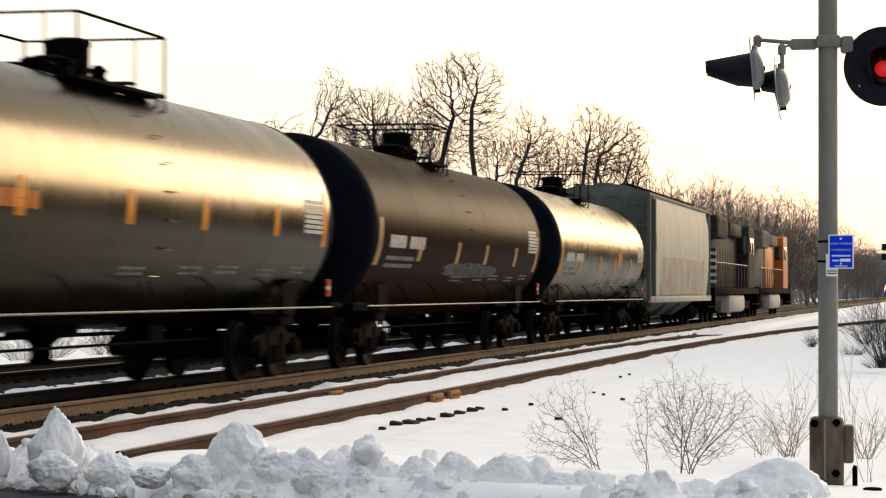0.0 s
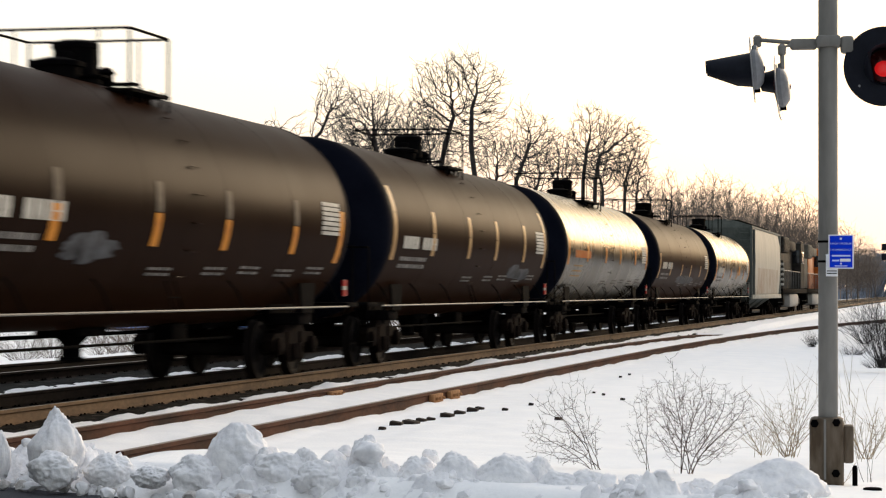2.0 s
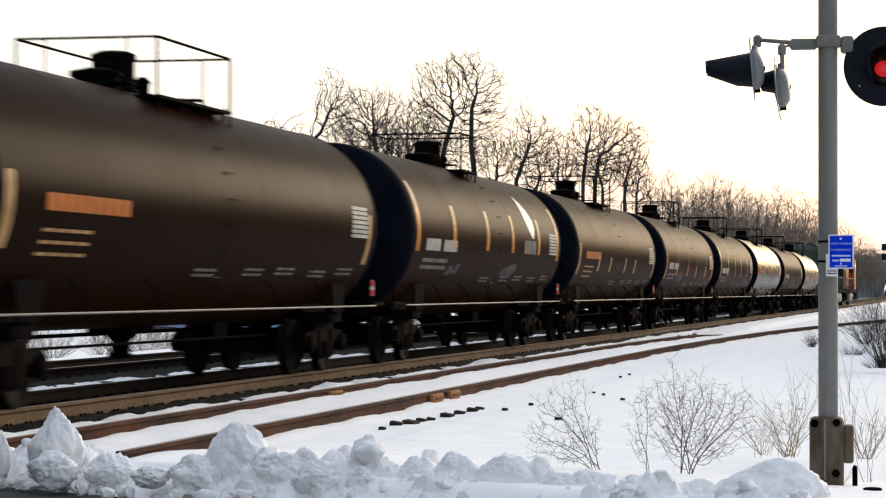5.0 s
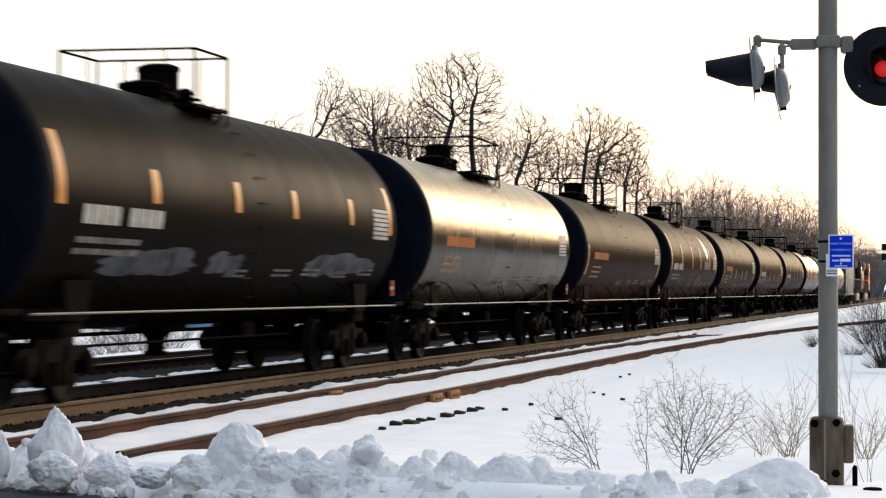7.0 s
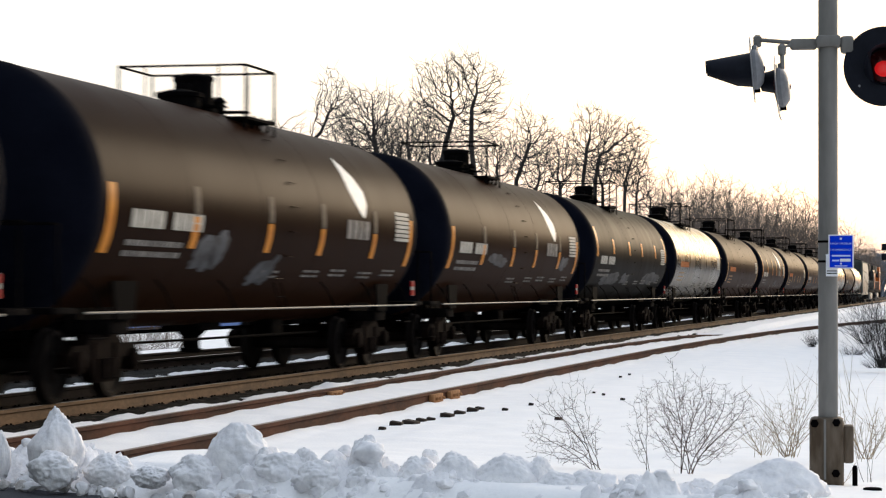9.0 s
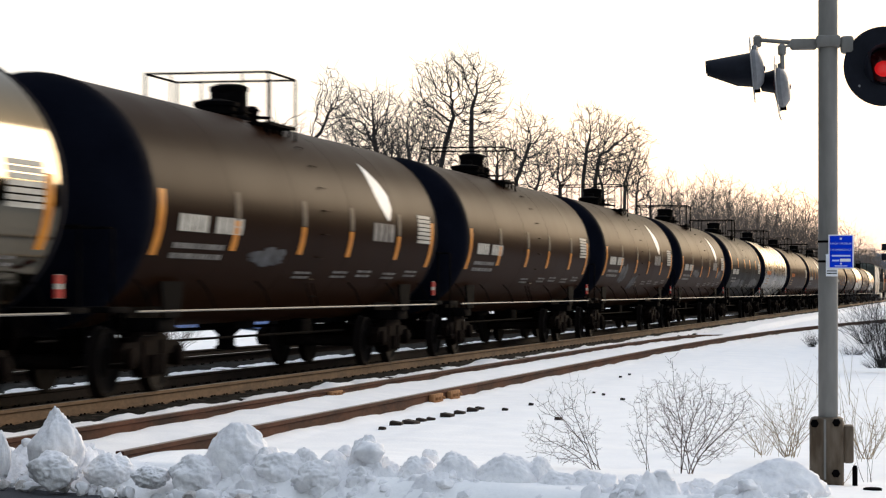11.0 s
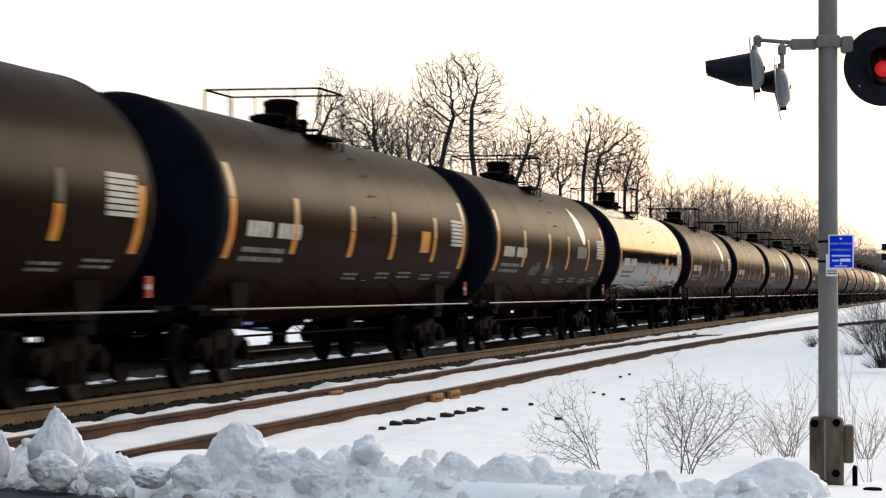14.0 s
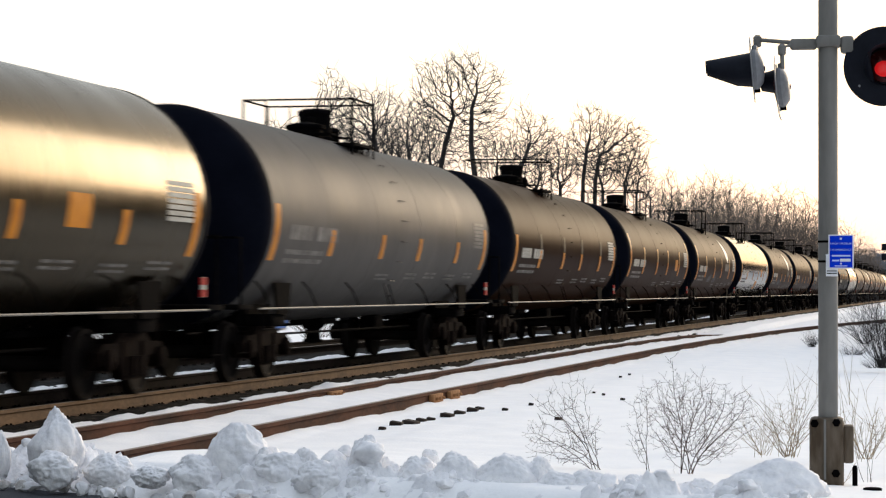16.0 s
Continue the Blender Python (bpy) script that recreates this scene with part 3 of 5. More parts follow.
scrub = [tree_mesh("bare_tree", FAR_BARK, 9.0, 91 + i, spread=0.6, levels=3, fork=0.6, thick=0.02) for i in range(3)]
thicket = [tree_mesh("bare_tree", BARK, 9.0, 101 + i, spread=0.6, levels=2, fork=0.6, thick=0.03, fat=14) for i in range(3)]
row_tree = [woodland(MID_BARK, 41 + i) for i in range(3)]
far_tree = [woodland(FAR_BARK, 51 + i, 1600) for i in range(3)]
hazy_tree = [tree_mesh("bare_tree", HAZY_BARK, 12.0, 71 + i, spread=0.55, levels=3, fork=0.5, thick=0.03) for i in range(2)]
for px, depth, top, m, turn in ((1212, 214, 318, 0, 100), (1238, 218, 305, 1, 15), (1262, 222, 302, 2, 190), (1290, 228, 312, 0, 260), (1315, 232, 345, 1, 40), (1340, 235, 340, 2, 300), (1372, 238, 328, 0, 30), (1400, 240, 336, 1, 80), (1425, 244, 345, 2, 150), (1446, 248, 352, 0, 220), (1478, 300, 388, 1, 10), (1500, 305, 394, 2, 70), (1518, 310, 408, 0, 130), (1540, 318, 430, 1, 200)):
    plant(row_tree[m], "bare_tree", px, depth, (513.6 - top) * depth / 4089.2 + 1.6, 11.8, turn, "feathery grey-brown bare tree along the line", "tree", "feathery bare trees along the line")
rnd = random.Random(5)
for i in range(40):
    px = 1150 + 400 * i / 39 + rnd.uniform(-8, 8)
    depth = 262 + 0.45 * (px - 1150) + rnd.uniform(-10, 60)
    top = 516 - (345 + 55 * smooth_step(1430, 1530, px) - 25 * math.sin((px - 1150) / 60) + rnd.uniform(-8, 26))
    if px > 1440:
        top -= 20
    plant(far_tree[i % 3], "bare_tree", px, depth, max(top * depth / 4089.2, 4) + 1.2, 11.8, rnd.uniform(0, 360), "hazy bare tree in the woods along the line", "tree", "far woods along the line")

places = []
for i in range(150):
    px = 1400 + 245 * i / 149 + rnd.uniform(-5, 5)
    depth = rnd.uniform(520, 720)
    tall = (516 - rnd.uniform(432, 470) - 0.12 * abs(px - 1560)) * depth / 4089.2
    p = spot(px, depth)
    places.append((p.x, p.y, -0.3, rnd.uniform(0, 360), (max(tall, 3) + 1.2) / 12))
woods("distant_woods", hazy_tree, places, "bare woods far down the line with blue-grey haze painted in")
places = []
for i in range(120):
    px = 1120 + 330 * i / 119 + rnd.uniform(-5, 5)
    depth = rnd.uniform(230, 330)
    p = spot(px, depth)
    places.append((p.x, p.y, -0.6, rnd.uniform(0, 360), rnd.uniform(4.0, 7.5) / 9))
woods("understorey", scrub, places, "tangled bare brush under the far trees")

# woods on the camera's own side of the line
places = []
for i in range(750):
    x = 62 + 190 * rnd.random() ** 1.3
    places.append((x, 0.0284 * x - 9.6 - 45 * rnd.random() ** 1.6, -0.3, rnd.uniform(0, 360), rnd.uniform(0.5, 0.9)))
woods("field_woods", thicket, places, "dense bare thicket beside the line on the near side")

# Added flat sheet: stands in for a blue band seen under the train.
bm = bmesh.new()
sheet_edge = [spot(px, 112 + 3 * math.sin(px * 0.05)) for px in range(-120, 520, 16)] + [spot(px, 205) for px in range(520, -120, -16)]
bm.faces.new([bm.verts.new((p.x, p.y, -0.55)) for p in sheet_edge])
solid("water", bm, BLUE_SHEET, "flat dull blue sheet added in the field beyond the tracks", "water", kind="structure")


# ---- the train ----
R_TANK, Z_TANK, HALF, PITCH = 1.545, 2.342, 7.62, 18.051


def on_shell(bm, x0, x1, a0, a1, lift=0.006, side=-1, n=6, pts=None):
    """A thin patch that lies on the tank shell between two stations and two angles above the near side's middle."""
    if pts is None:
        pts = [[(x0, a0 + (a1 - a0) * i / n), (x1, a0 + (a1 - a0) * i / n)] for i in range(n + 1)]
    def co(x, a, r):
        return (x, side * r * math.cos(radians(a)), Z_TANK + r * math.sin(radians(a)))
    top = [[bm.verts.new(co(x, a, R_TANK + lift)) for x, a in row] for row in pts]
    low = [[bm.verts.new(co(x, a, R_TANK - 0.01)) for x, a in row] for row in pts]
    for i in range(len(pts) - 1):
        bm.faces.new((top[i][0], top[i][1], top[i + 1][1], top[i + 1][0]))
        bm.faces.new((low[i][1], low[i][0], low[i + 1][0], low[i + 1][1]))
        for j in (0, 1):
            bm.faces.new((top[i][j], top[i + 1][j], low[i + 1][j], low[i][j]))
    for row, lw in ((top[0], low[0]), (top[-1], low[-1])):
        bm.faces.new((row[0], row[1], lw[1], lw[0]))


def bm_tank(bm):
    lathe(bm, [(R_TANK, -HALF), (R_TANK, HALF)], 72, "x", (0, 0, Z_TANK))


def bm_head(bm):
    prof = [(R_TANK * math.cos(a), -HALF - 0.02 - 0.74 * math.sin(a)) for a in [math.pi / 2 * i / 12 for i in range(13)]]
    lathe(bm, [(R_TANK + 0.008, -HALF + 0.06), (R_TANK + 0.008, -HALF - 0.02)] + prof[1:], 64, "x", (0, 0, Z_TANK))


def bm_wheelset(bm):
    for s in (-1, 1):
        lathe(bm, [(0.08, s * 0.66), (0.20, s * 0.665), (0.36, s * 0.70), (0.40, s * 0.685), (0.447, s * 0.69), (0.447, s * 0.715), (0.422, s * 0.73), (0.417, s * 0.815), (0.37, s * 0.82), (0.34, s * 0.785), (0.20, s * 0.775), (0.14, s * 0.83), (0.10, s * 0.84)], 28, "y")
    lathe(bm, [(0.075, -1.02), (0.09, -0.6), (0.09, 0.6), (0.075, 1.02)], 14, "y")


def bm_sideframe(bm):
    outline = [(-1.08, 0.40), (-1.12, 0.56), (-0.98, 0.66), (-0.62, 0.66), (-0.42, 0.78), (0.42, 0.78), (0.62, 0.66), (0.98, 0.66), (1.12, 0.56), (1.08, 0.40), (0.78, 0.40), (0.74, 0.50), (0.55, 0.50), (0.36, 0.22), (-0.36, 0.22), (-0.55, 0.50), (-0.74, 0.50), (-0.78, 0.40)]
    prism(bm, outline, -0.07, 0.07)
    for x in (-0.89, 0.89):
        lathe(bm, [(0.13, 0.0), (0.13, -0.13), (0.07, -0.16)], 14, "y", (x, 0, 0.47))
    for x in (-0.16, 0.0, 0.16):
        lathe(bm, [(0.065, 0.27), (0.065, 0.50)], 10, "z", (x, -0.09, 0))
    box(bm, -0.40, -0.28, -0.10, 0.0, 0.25, 0.68, 0.015)
    box(bm, 0.28, 0.40, -0.10, 0.0, 0.25, 0.68, 0.015)


def bm_bolster(bm):
    box(bm, -0.2, 0.2, -1.0, 1.0, 0.48, 0.70, 0.03)
    lathe(bm, [(0.2, 0.70), (0.2, 0.78)], 16, "z")
    for s in (-1, 1):
        box(bm, s * 0.46 - 0.05, s * 0.46 + 0.05, -0.85, 0.85, 0.36, 0.50, 0.02)


wheels = {}   # wheelsets by their place in the truck


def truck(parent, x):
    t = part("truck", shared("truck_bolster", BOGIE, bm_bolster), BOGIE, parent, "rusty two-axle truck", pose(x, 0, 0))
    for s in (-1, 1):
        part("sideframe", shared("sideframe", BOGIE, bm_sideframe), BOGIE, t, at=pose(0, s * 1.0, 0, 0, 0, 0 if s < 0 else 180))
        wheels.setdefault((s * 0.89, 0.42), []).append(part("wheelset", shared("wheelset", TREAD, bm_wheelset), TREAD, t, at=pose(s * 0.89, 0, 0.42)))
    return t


def bm_sill(bm):
    box(bm, -8.75, -4.3, -0.28, 0.28, 0.74, 1.06, 0.02)
    box(bm, -8.70, -8.05, -1.42, 1.42, 1.03, 1.10, 0.015)
    box(bm, -6.6, -5.9, -1.25, 1.25, 0.78, 0.95, 0.03)
    prism(bm, [(-6.75, 0.95), (-5.6, 0.95), (-5.3, 1.30), (-6.9, 1.30)], -0.9, 0.9)
    for s in (-1, 1):
        prism(bm, [(-6.5, 0.95), (-5.9, 0.95), (-5.8, 1.40), (-6.6, 1.40)], s * 1.28 - 0.02, s * 1.28 + 0.02)
        tube(bm, [(-8.65, s * 1.40, 1.05), (-8.65, s * 1.40, 0.45), (-8.25, s * 1.40, 0.45), (-8.25, s * 1.40, 1.05)], 0.016, 6)
        tube(bm, [(-8.5, s * 1.38, 1.08), (-8.5, s * 1.38, 2.0), (-8.5, s * 0.8, 2.0)], 0.018, 6)
        tube(bm, [(-7.7, s * 1.43, 1.04), (-7.7, s * 1.43, 0.75), (-7.2, s * 1.43, 0.75), (-7.2, s * 1.30, 1.05)], 0.016, 6)
    tube(bm, [(-8.62, -1.38, 2.0), (-8.62, 1.38, 2.0)], 0.018, 6)


def bm_coupler(bm):
    box(bm, -9.0, -8.7, -0.11, 0.11, 0.78, 1.0, 0.03)
    box(bm, -9.06, -8.94, -0.17, 0.15, 0.74, 1.03, 0.04)
    tube(bm, [(-8.8, -0.35, 0.85), (-8.95, -0.30, 0.45), (-9.02, -0.1, 0.35)], 0.03, 8)


def bm_side_rail(bm):
    tube(bm, [(-7.9, 0, 1.04), (7.9, 0, 1.04)], 0.015, 6)


def bm_rail_bracket(bm):
    tube(bm, [(0, 0, 1.04), (0, 0.12, 1.3), (0, 0.35, 1.55)], 0.014, 6)


def bm_platform(bm, deck):
    x0, x1 = deck
    for s in (-1, 1):
        box(bm, x0, x1, s * 0.78 - 0.2, s * 0.78 + 0.2, 3.72, 3.76)
    for x in (x0 + 0.2, x1 - 0.14):
        box(bm, x - 0.14, x + 0.14, -0.58, 0.58, 3.90, 3.93)
    for i in range(4):
        x = x0 + 0.1 + (x1 - x0 - 0.2) * i / 3
        for s in (-1, 1):
            tube(bm, [(x, s * 0.92, 3.80), (x, s * 0.86, 3.56)], 0.022, 5)


SHORT_DECK, LONG_DECK = (-1.0, 0.42), (-1.3, 1.7)   # the two makes of walkway on the tank tops


def bm_railing(bm, deck):
    x0, x1 = deck
    tube(bm, [(x0, -0.95, 4.49), (x1, -0.95, 4.49), (x1, 0.95, 4.49), (x0, 0.95, 4.49), (x0, -0.96, 4.49)], 0.019, 6)


def bm_corner_post(bm):
    tube(bm, [(0, 0, 3.55), (0, 0, 4.49)], 0.019, 6)


def bm_inner_post(bm):
    tube(bm, [(0, 0, 3.80), (0, 0, 4.49)], 0.013, 6)


def bm_dome(bm):
    lathe(bm, [(0.33, 3.80), (0.33, 3.92), (0.28, 3.93), (0.28, 4.30), (0.30, 4.31), (0.30, 4.37), (0.2, 4.41)], 24, "z", (0.08, 0, 0))
    box(bm, -0.30, -0.18, -0.08, 0.08, 3.95, 4.25, 0.02)


def bm_hatch(bm):
    lathe(bm, [(0.30, 3.80), (0.30, 4.02), (0.34, 4.03), (0.34, 4.09), (0.12, 4.14)], 20, "z", (-0.55, 0, 0))


def bm_valve(bm):
    lathe(bm, [(0.10, 3.82), (0.10, 4.02), (0.13, 4.05), (0.06, 4.12)], 12, "z", (0.62, -0.2, 0))


def bm_rung(bm):
    tube(bm, [(-0.15, 0, -R_TANK + 0.01), (-0.15, 0, -R_TANK - 0.04), (0.15, 0, -R_TANK - 0.04), (0.15, 0, -R_TANK + 0.01)], 0.008, 6)


def bm_ladder(bm):
    for x in (-0.17, 0.17):
        tube(bm, [(x, -1.40, 1.02), (x, -(R_TANK + 0.05) * math.cos(radians(36)), Z_TANK - (R_TANK + 0.05) * math.sin(radians(36)))], 0.010, 6)
    tube(bm, [(-0.17, -1.35, 1.2), (0.17, -1.35, 1.2)], 0.010, 6)


def bm_seam(bm):
    lathe(bm, [(R_TANK - 0.01, -0.022), (R_TANK + 0.0018, -0.018), (R_TANK + 0.0018, 0.018), (R_TANK - 0.01, 0.022)], 72, "x", (0, 0, Z_TANK))


def bm_outlet(bm):
    lathe(bm, [(0.28, 0.86), (0.24, 0.72), (0.13, 0.62), (0.13, 0.46), (0.17, 0.45), (0.17, 0.40)], 16, "z")
    box(bm, -0.5, 0.5, -0.3, 0.3, 0.72, 0.84, 0.03)


def bm_brake(bm):
    lathe(bm, [(0.16, 0.0), (0.18, 0.05), (0.18, 0.85), (0.16, 0.9)], 16, "x", (-3.6, 0.25, 0.78))
    box(bm, 2.4, 3.0, -0.5, -0.2, 0.58, 0.84, 0.03)
    tube(bm, [(-4.6, -0.6, 0.62), (4.6, -0.6, 0.62)], 0.02, 6)
    tube(bm, [(-4.6, 0.5, 0.70), (4.6, 0.5, 0.70)], 0.03, 6)


def bm_marker(bm):
    box(bm, -0.11, 0.11, -0.012, 0.012, -0.15, 0.15, 0.008)


def bm_marker_stripe(bm):
    box(bm, -0.112, 0.112, -0.016, 0.016, -0.055, 0.055)


FLIP = pose(0, 0, 0, 0, 0, 180)
tank_cars = []


def tank_car(k, paint, label, strips=(), tape=YELLOW, letters=LETTER, diamond=False, square=None, orange=False, spray=(), saddle=False, lower=0.0, tall=False, top=0.0, shift=0.0):
    """Tank car k, counted from the front of the train."""
    car = thing("tank_car", label, "tank car", pose(PITCH * (15 - k), TRACK_Y, 0), "tank cars of the train")
    tank_cars.append((car, k))
    tank = part("tank", shared("tank|" + paint.name, paint, bm_tank), paint, car)
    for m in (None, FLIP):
        part("tank_head", shared("tank_head", SHADED_HEAD, bm_head), SHADED_HEAD, car, "black dished tank end", m)
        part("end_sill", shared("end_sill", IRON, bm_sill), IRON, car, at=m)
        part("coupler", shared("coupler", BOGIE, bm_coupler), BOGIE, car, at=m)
    for x in (-6.25, 6.25):
        truck(car, x)
    for s in (-1, 1):
        bar = part("grab_rail", shared("grab_rail", HANDRAIL, bm_side_rail), HANDRAIL, car, "long pale grab rail", pose(0, s * 1.47, 0))
        for x in (-7.4, -5.0, -2.5, 2.5, 5.0, 7.4):
            part("bracket", shared("bracket", IRON, bm_rail_bracket), IRON, bar, at=pose(x, 0, 0, 0, 0, 0 if s < 0 else 180))
    deck = LONG_DECK if orange else SHORT_DECK
    key = "long" if orange else "short"
    part("walkway", shared("walkway|" + key, IRON, lambda bm: bm_platform(bm, deck)), IRON, car, at=pose(shift, 0, 0))
    railing = part("railing", shared("railing|" + key, IRON, lambda bm: bm_railing(bm, deck)), IRON, car, "black pipe railing", pose(shift, 0, 0))
    for x in deck:
        for s in (-1, 1):
            part("post", shared("post|corner", IRON, bm_corner_post), IRON, railing, at=pose(x, s * 0.95, 0))
            part("post", shared("post|inner", IRON, bm_inner_post), IRON, railing, at=pose(x, s * 0.55, 0))
    part("valve_housing", shared("valve_housing", IRON, bm_dome), IRON, car, at=pose(top, 0, 0))
    part("manway_hatch", shared("manway_hatch", IRON, bm_hatch), IRON, car, at=pose(top, 0, 0))
    part("relief_valve", shared("relief_valve", IRON, bm_valve), IRON, car, at=pose(top, 0, 0))
    part("ladder", shared("ladder", IRON, bm_ladder), IRON, car)
    for a in range(-34, 58, 13):
        part("rung", shared("rung|" + paint.name, paint, bm_rung), paint, tank, at=pose(0.3 * (k % 2), 0, Z_TANK, -90 - a, 0, 0))
    for x in (-4.6, -1.55, 1.5, 4.55):
        part("weld_seam", shared("weld_seam|" + paint.name, paint, bm_seam), paint, tank, at=pose(x, 0, 0))
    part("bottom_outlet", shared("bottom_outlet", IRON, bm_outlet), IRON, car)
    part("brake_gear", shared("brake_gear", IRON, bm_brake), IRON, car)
    mk = part("placard", shared("placard", LETTER, bm_marker), LETTER, car, "white placard with red bands", pose(7.72, -1.46, 1.33) @ Matrix.Diagonal((0.8, 1, 0.85, 1)))
    for z in (-0.09, 0.09):
        part("band", shared("band", RED_MARK, bm_marker_stripe), RED_MARK, mk, at=pose(0, 0, z))

    def strip(bm, h0, h1):
        on_shell(bm, -0.11, 0.11, h0, h1)
    for x in strips:
        end = abs(x) > 6.5
        h0, h1 = ((-24, 6) if end else (-20, -5))
        part("reflector_strip", shared("reflector_strip|%s%d%s" % (tape.name, end, lower), tape, lambda bm: strip(bm, h0 + lower, h1 + lower)), tape, tank, at=pose(x, 0, 0))
        if tall:
            t0, t1 = ((6.5, 24) if end else (-4.5, 10))
            part("faded_strip", shared("faded_strip|tall%d%s" % (end, lower), TAN, lambda bm: strip(bm, t0 + lower, t1 + lower)), TAN, tank, at=pose(x, 0, 0))
        elif not end and paint is BROWN_PAINT and tape is YELLOW:
            part("faded_strip", shared("faded_strip|%s" % lower, GHOST, lambda bm: strip(bm, -4.5 + lower, 9 + lower)), GHOST, tank, at=pose(x, 0, 0))
    if orange:
        def text(bm):
            for i in range(9):
                on_shell(bm, -6.3 + 0.28 * i, -6.08 + 0.28 * i, -8, -1, n=2)
        tagged(part("lettering", shared("lettering|orange", ORANGE_MARK, text), ORANGE_MARK, tank, "orange stencilled marks"), kind="stuff")

        def text2(bm):
            for a in (-15, -20, -25):
                for i in range(4):
                    on_shell(bm, -6.3 + 0.36 * i, -6.0 + 0.36 * i, a - 1.4, a, n=1)
        tagged(part("lettering", shared("lettering|orange_small", TAN, text2), TAN, tank), kind="stuff")
    else:
        def text(bm):
            for i in range(9):
                if i != 4:
                    on_shell(bm, -6.6 + 0.29 * i, -6.38 + 0.29 * i, -12, -4, n=2)
        tagged(part("lettering", shared("lettering|" + letters.name, letters, text), letters, tank, "stencilled reporting marks as plain bars"), kind="stuff")

        def text2(bm):
            for a in (-17.5, -22.5):
                for i in range(7):
                    on_shell(bm, -6.65 + 0.29 * i, -6.42 + 0.29 * i, a - 2.6, a, n=1)
        tagged(part("lettering", shared("lettering|small" + DULL_LETTER.name, DULL_LETTER, text2), DULL_LETTER, tank), kind="stuff")

    def table(bm):
        for i in range(7):
            on_shell(bm, 6.15, 7.1, -8 + i * 2.7, -6 + i * 2.7, n=1)
    tagged(part("data_panel", shared("data_panel|" + letters.name, letters, table), letters, tank, "small stencilled data panel as bars"), kind="stuff")

    def lines(bm):
        for x, a in ((-0.9, -30), (1.2, -29), (2.7, -28), (4.4, -29), (5.9, -27)):
            for j in (0, 1):
                for i in range(3):
                    on_shell(bm, x + i * 0.3, x + i * 0.3 + 0.22, a - 3 * j - 1.4, a - 3 * j, n=1)
    tagged(part("lettering", shared("lettering|lines", DULL_LETTER, lines), DULL_LETTER, tank), kind="stuff")
    if diamond:
        def dia(bm):
            on_shell(bm, 0, 0, 0, 0, n=8, pts=[[(c - w, a), (c + w, a)] for a, w, c in ((42, 0.0, 3.40), (36, 0.17, 3.50), (28, 0.34, 3.65), (20, 0.45, 3.79), (12, 0.36, 3.91), (6, 0.14, 3.98), (4, 0.02, 4.0))])
        part("diamond_mark", shared("diamond_mark", BRIGHT_MARK, dia), BRIGHT_MARK, tank, "white pointed diamond mark")

        def sq(bm):
            for i in range(4):
                on_shell(bm, 3.0 + 0.36 * i, 3.28 + 0.36 * i, -9, 2, n=2)
        tagged(part("lettering", shared("lettering|sq", DULL_LETTER, sq), DULL_LETTER, tank), kind="stuff")
    if square:
        def sq2(bm):
            on_shell(bm, square - 0.33, square + 0.33, -14, 0, n=3)
        part("label_square", shared("label_square|%s" % square, YELLOW, sq2), YELLOW, tank, "yellow square label")
    if paint is WHITE_PAINT:
        part("placard", shared("placard|low", YELLOW, lambda bm: on_shell(bm, 0, 0, 0, 0, n=4, pts=[[(1.0 - 0.05 * i, -38 + 4 * i), (1.75 - 0.02 * i, -38 + 4 * i)] for i in range(5)])), YELLOW, tank, "yellow warning placard low on the side")
    for x, w, a0, a1, sd in spray:
        def tag(bm):
            rr = random.Random(sd)
            for i in range(3):
                u, half = x + w * (0.2 + 0.3 * i), w * rr.uniform(0.20, 0.30)
                low, high = a0 + rr.uniform(0, 4), a1 - rr.uniform(0, 5)
                rows = []
                for t in range(11):
                    f = (t - 5) / 5.3
                    reach = half * math.sqrt(max(1 - f * f, 0.02))
                    lean = 0.1 * f + rr.uniform(-0.07, 0.07)
                    rows.append([(u + lean - reach * rr.uniform(0.75, 1.15), low + (high - low) * t / 10), (u + lean + reach * rr.uniform(0.75, 1.15), low + (high - low) * t / 10)])
                on_shell(bm, 0, 0, 0, 0, lift=0.004 + 0.002 * i, n=10, pts=rows)
        part("spray_paint", shared("spray_paint|%d" % sd, GRAFFITI, tag), GRAFFITI, tank, "blurred pale spray paint")
    return car


DARK = "dusty brown-black tank car with %s"
SEVEN = (-7.3, -4.3, -1.1, 1.6, 4.75, 7.25)
tank_car(1, SILVER_PAINT, "silver-grey tank car with a golden sheen behind the hopper", SEVEN, square=2.5)
tank_car(2, BROWN_PAINT, DARK % "tan strips and pale spray paint", SEVEN, TAN, spray=((-2, 5, -33, -16, 1),))
tank_car(3, SILVER_PAINT, "silver-grey tank car with orange marks and yellow strips", SEVEN, lower=9, orange=True, top=0.7)
tank_car(4, BROWN_PAINT, DARK % "faded yellow strips and a spray tag", SEVEN, TAN, lower=4, tall=True, spray=((3.6, 2.2, -34, -18, 2),), shift=0.45)
tank_car(5, BROWN_PAINT, DARK % "yellow strips and a reddish spray tag", SEVEN, spray=((-3.8, 1.5, -30, -14, 3),), shift=0.45)
tank_car(6, BROWN_PAINT, DARK % "orange marks and tan strips", (-7.3, -4.0, -1.9, 1.0, 3.0, 7.25), TAN, orange=True, top=-0.5)
tank_car(7, BROWN_PAINT, DARK % "a white diamond mark and yellow strips", SEVEN, lower=11, tall=True, diamond=True, spray=((-4.4, 1.0, -30, -20, 4), (1.0, 1.3, -30, -18, 15)))
tank_car(8, BROWN_PAINT, DARK % "orange stencilled marks", (-7.3, 7.25), TAN, orange=True, top=-0.4)
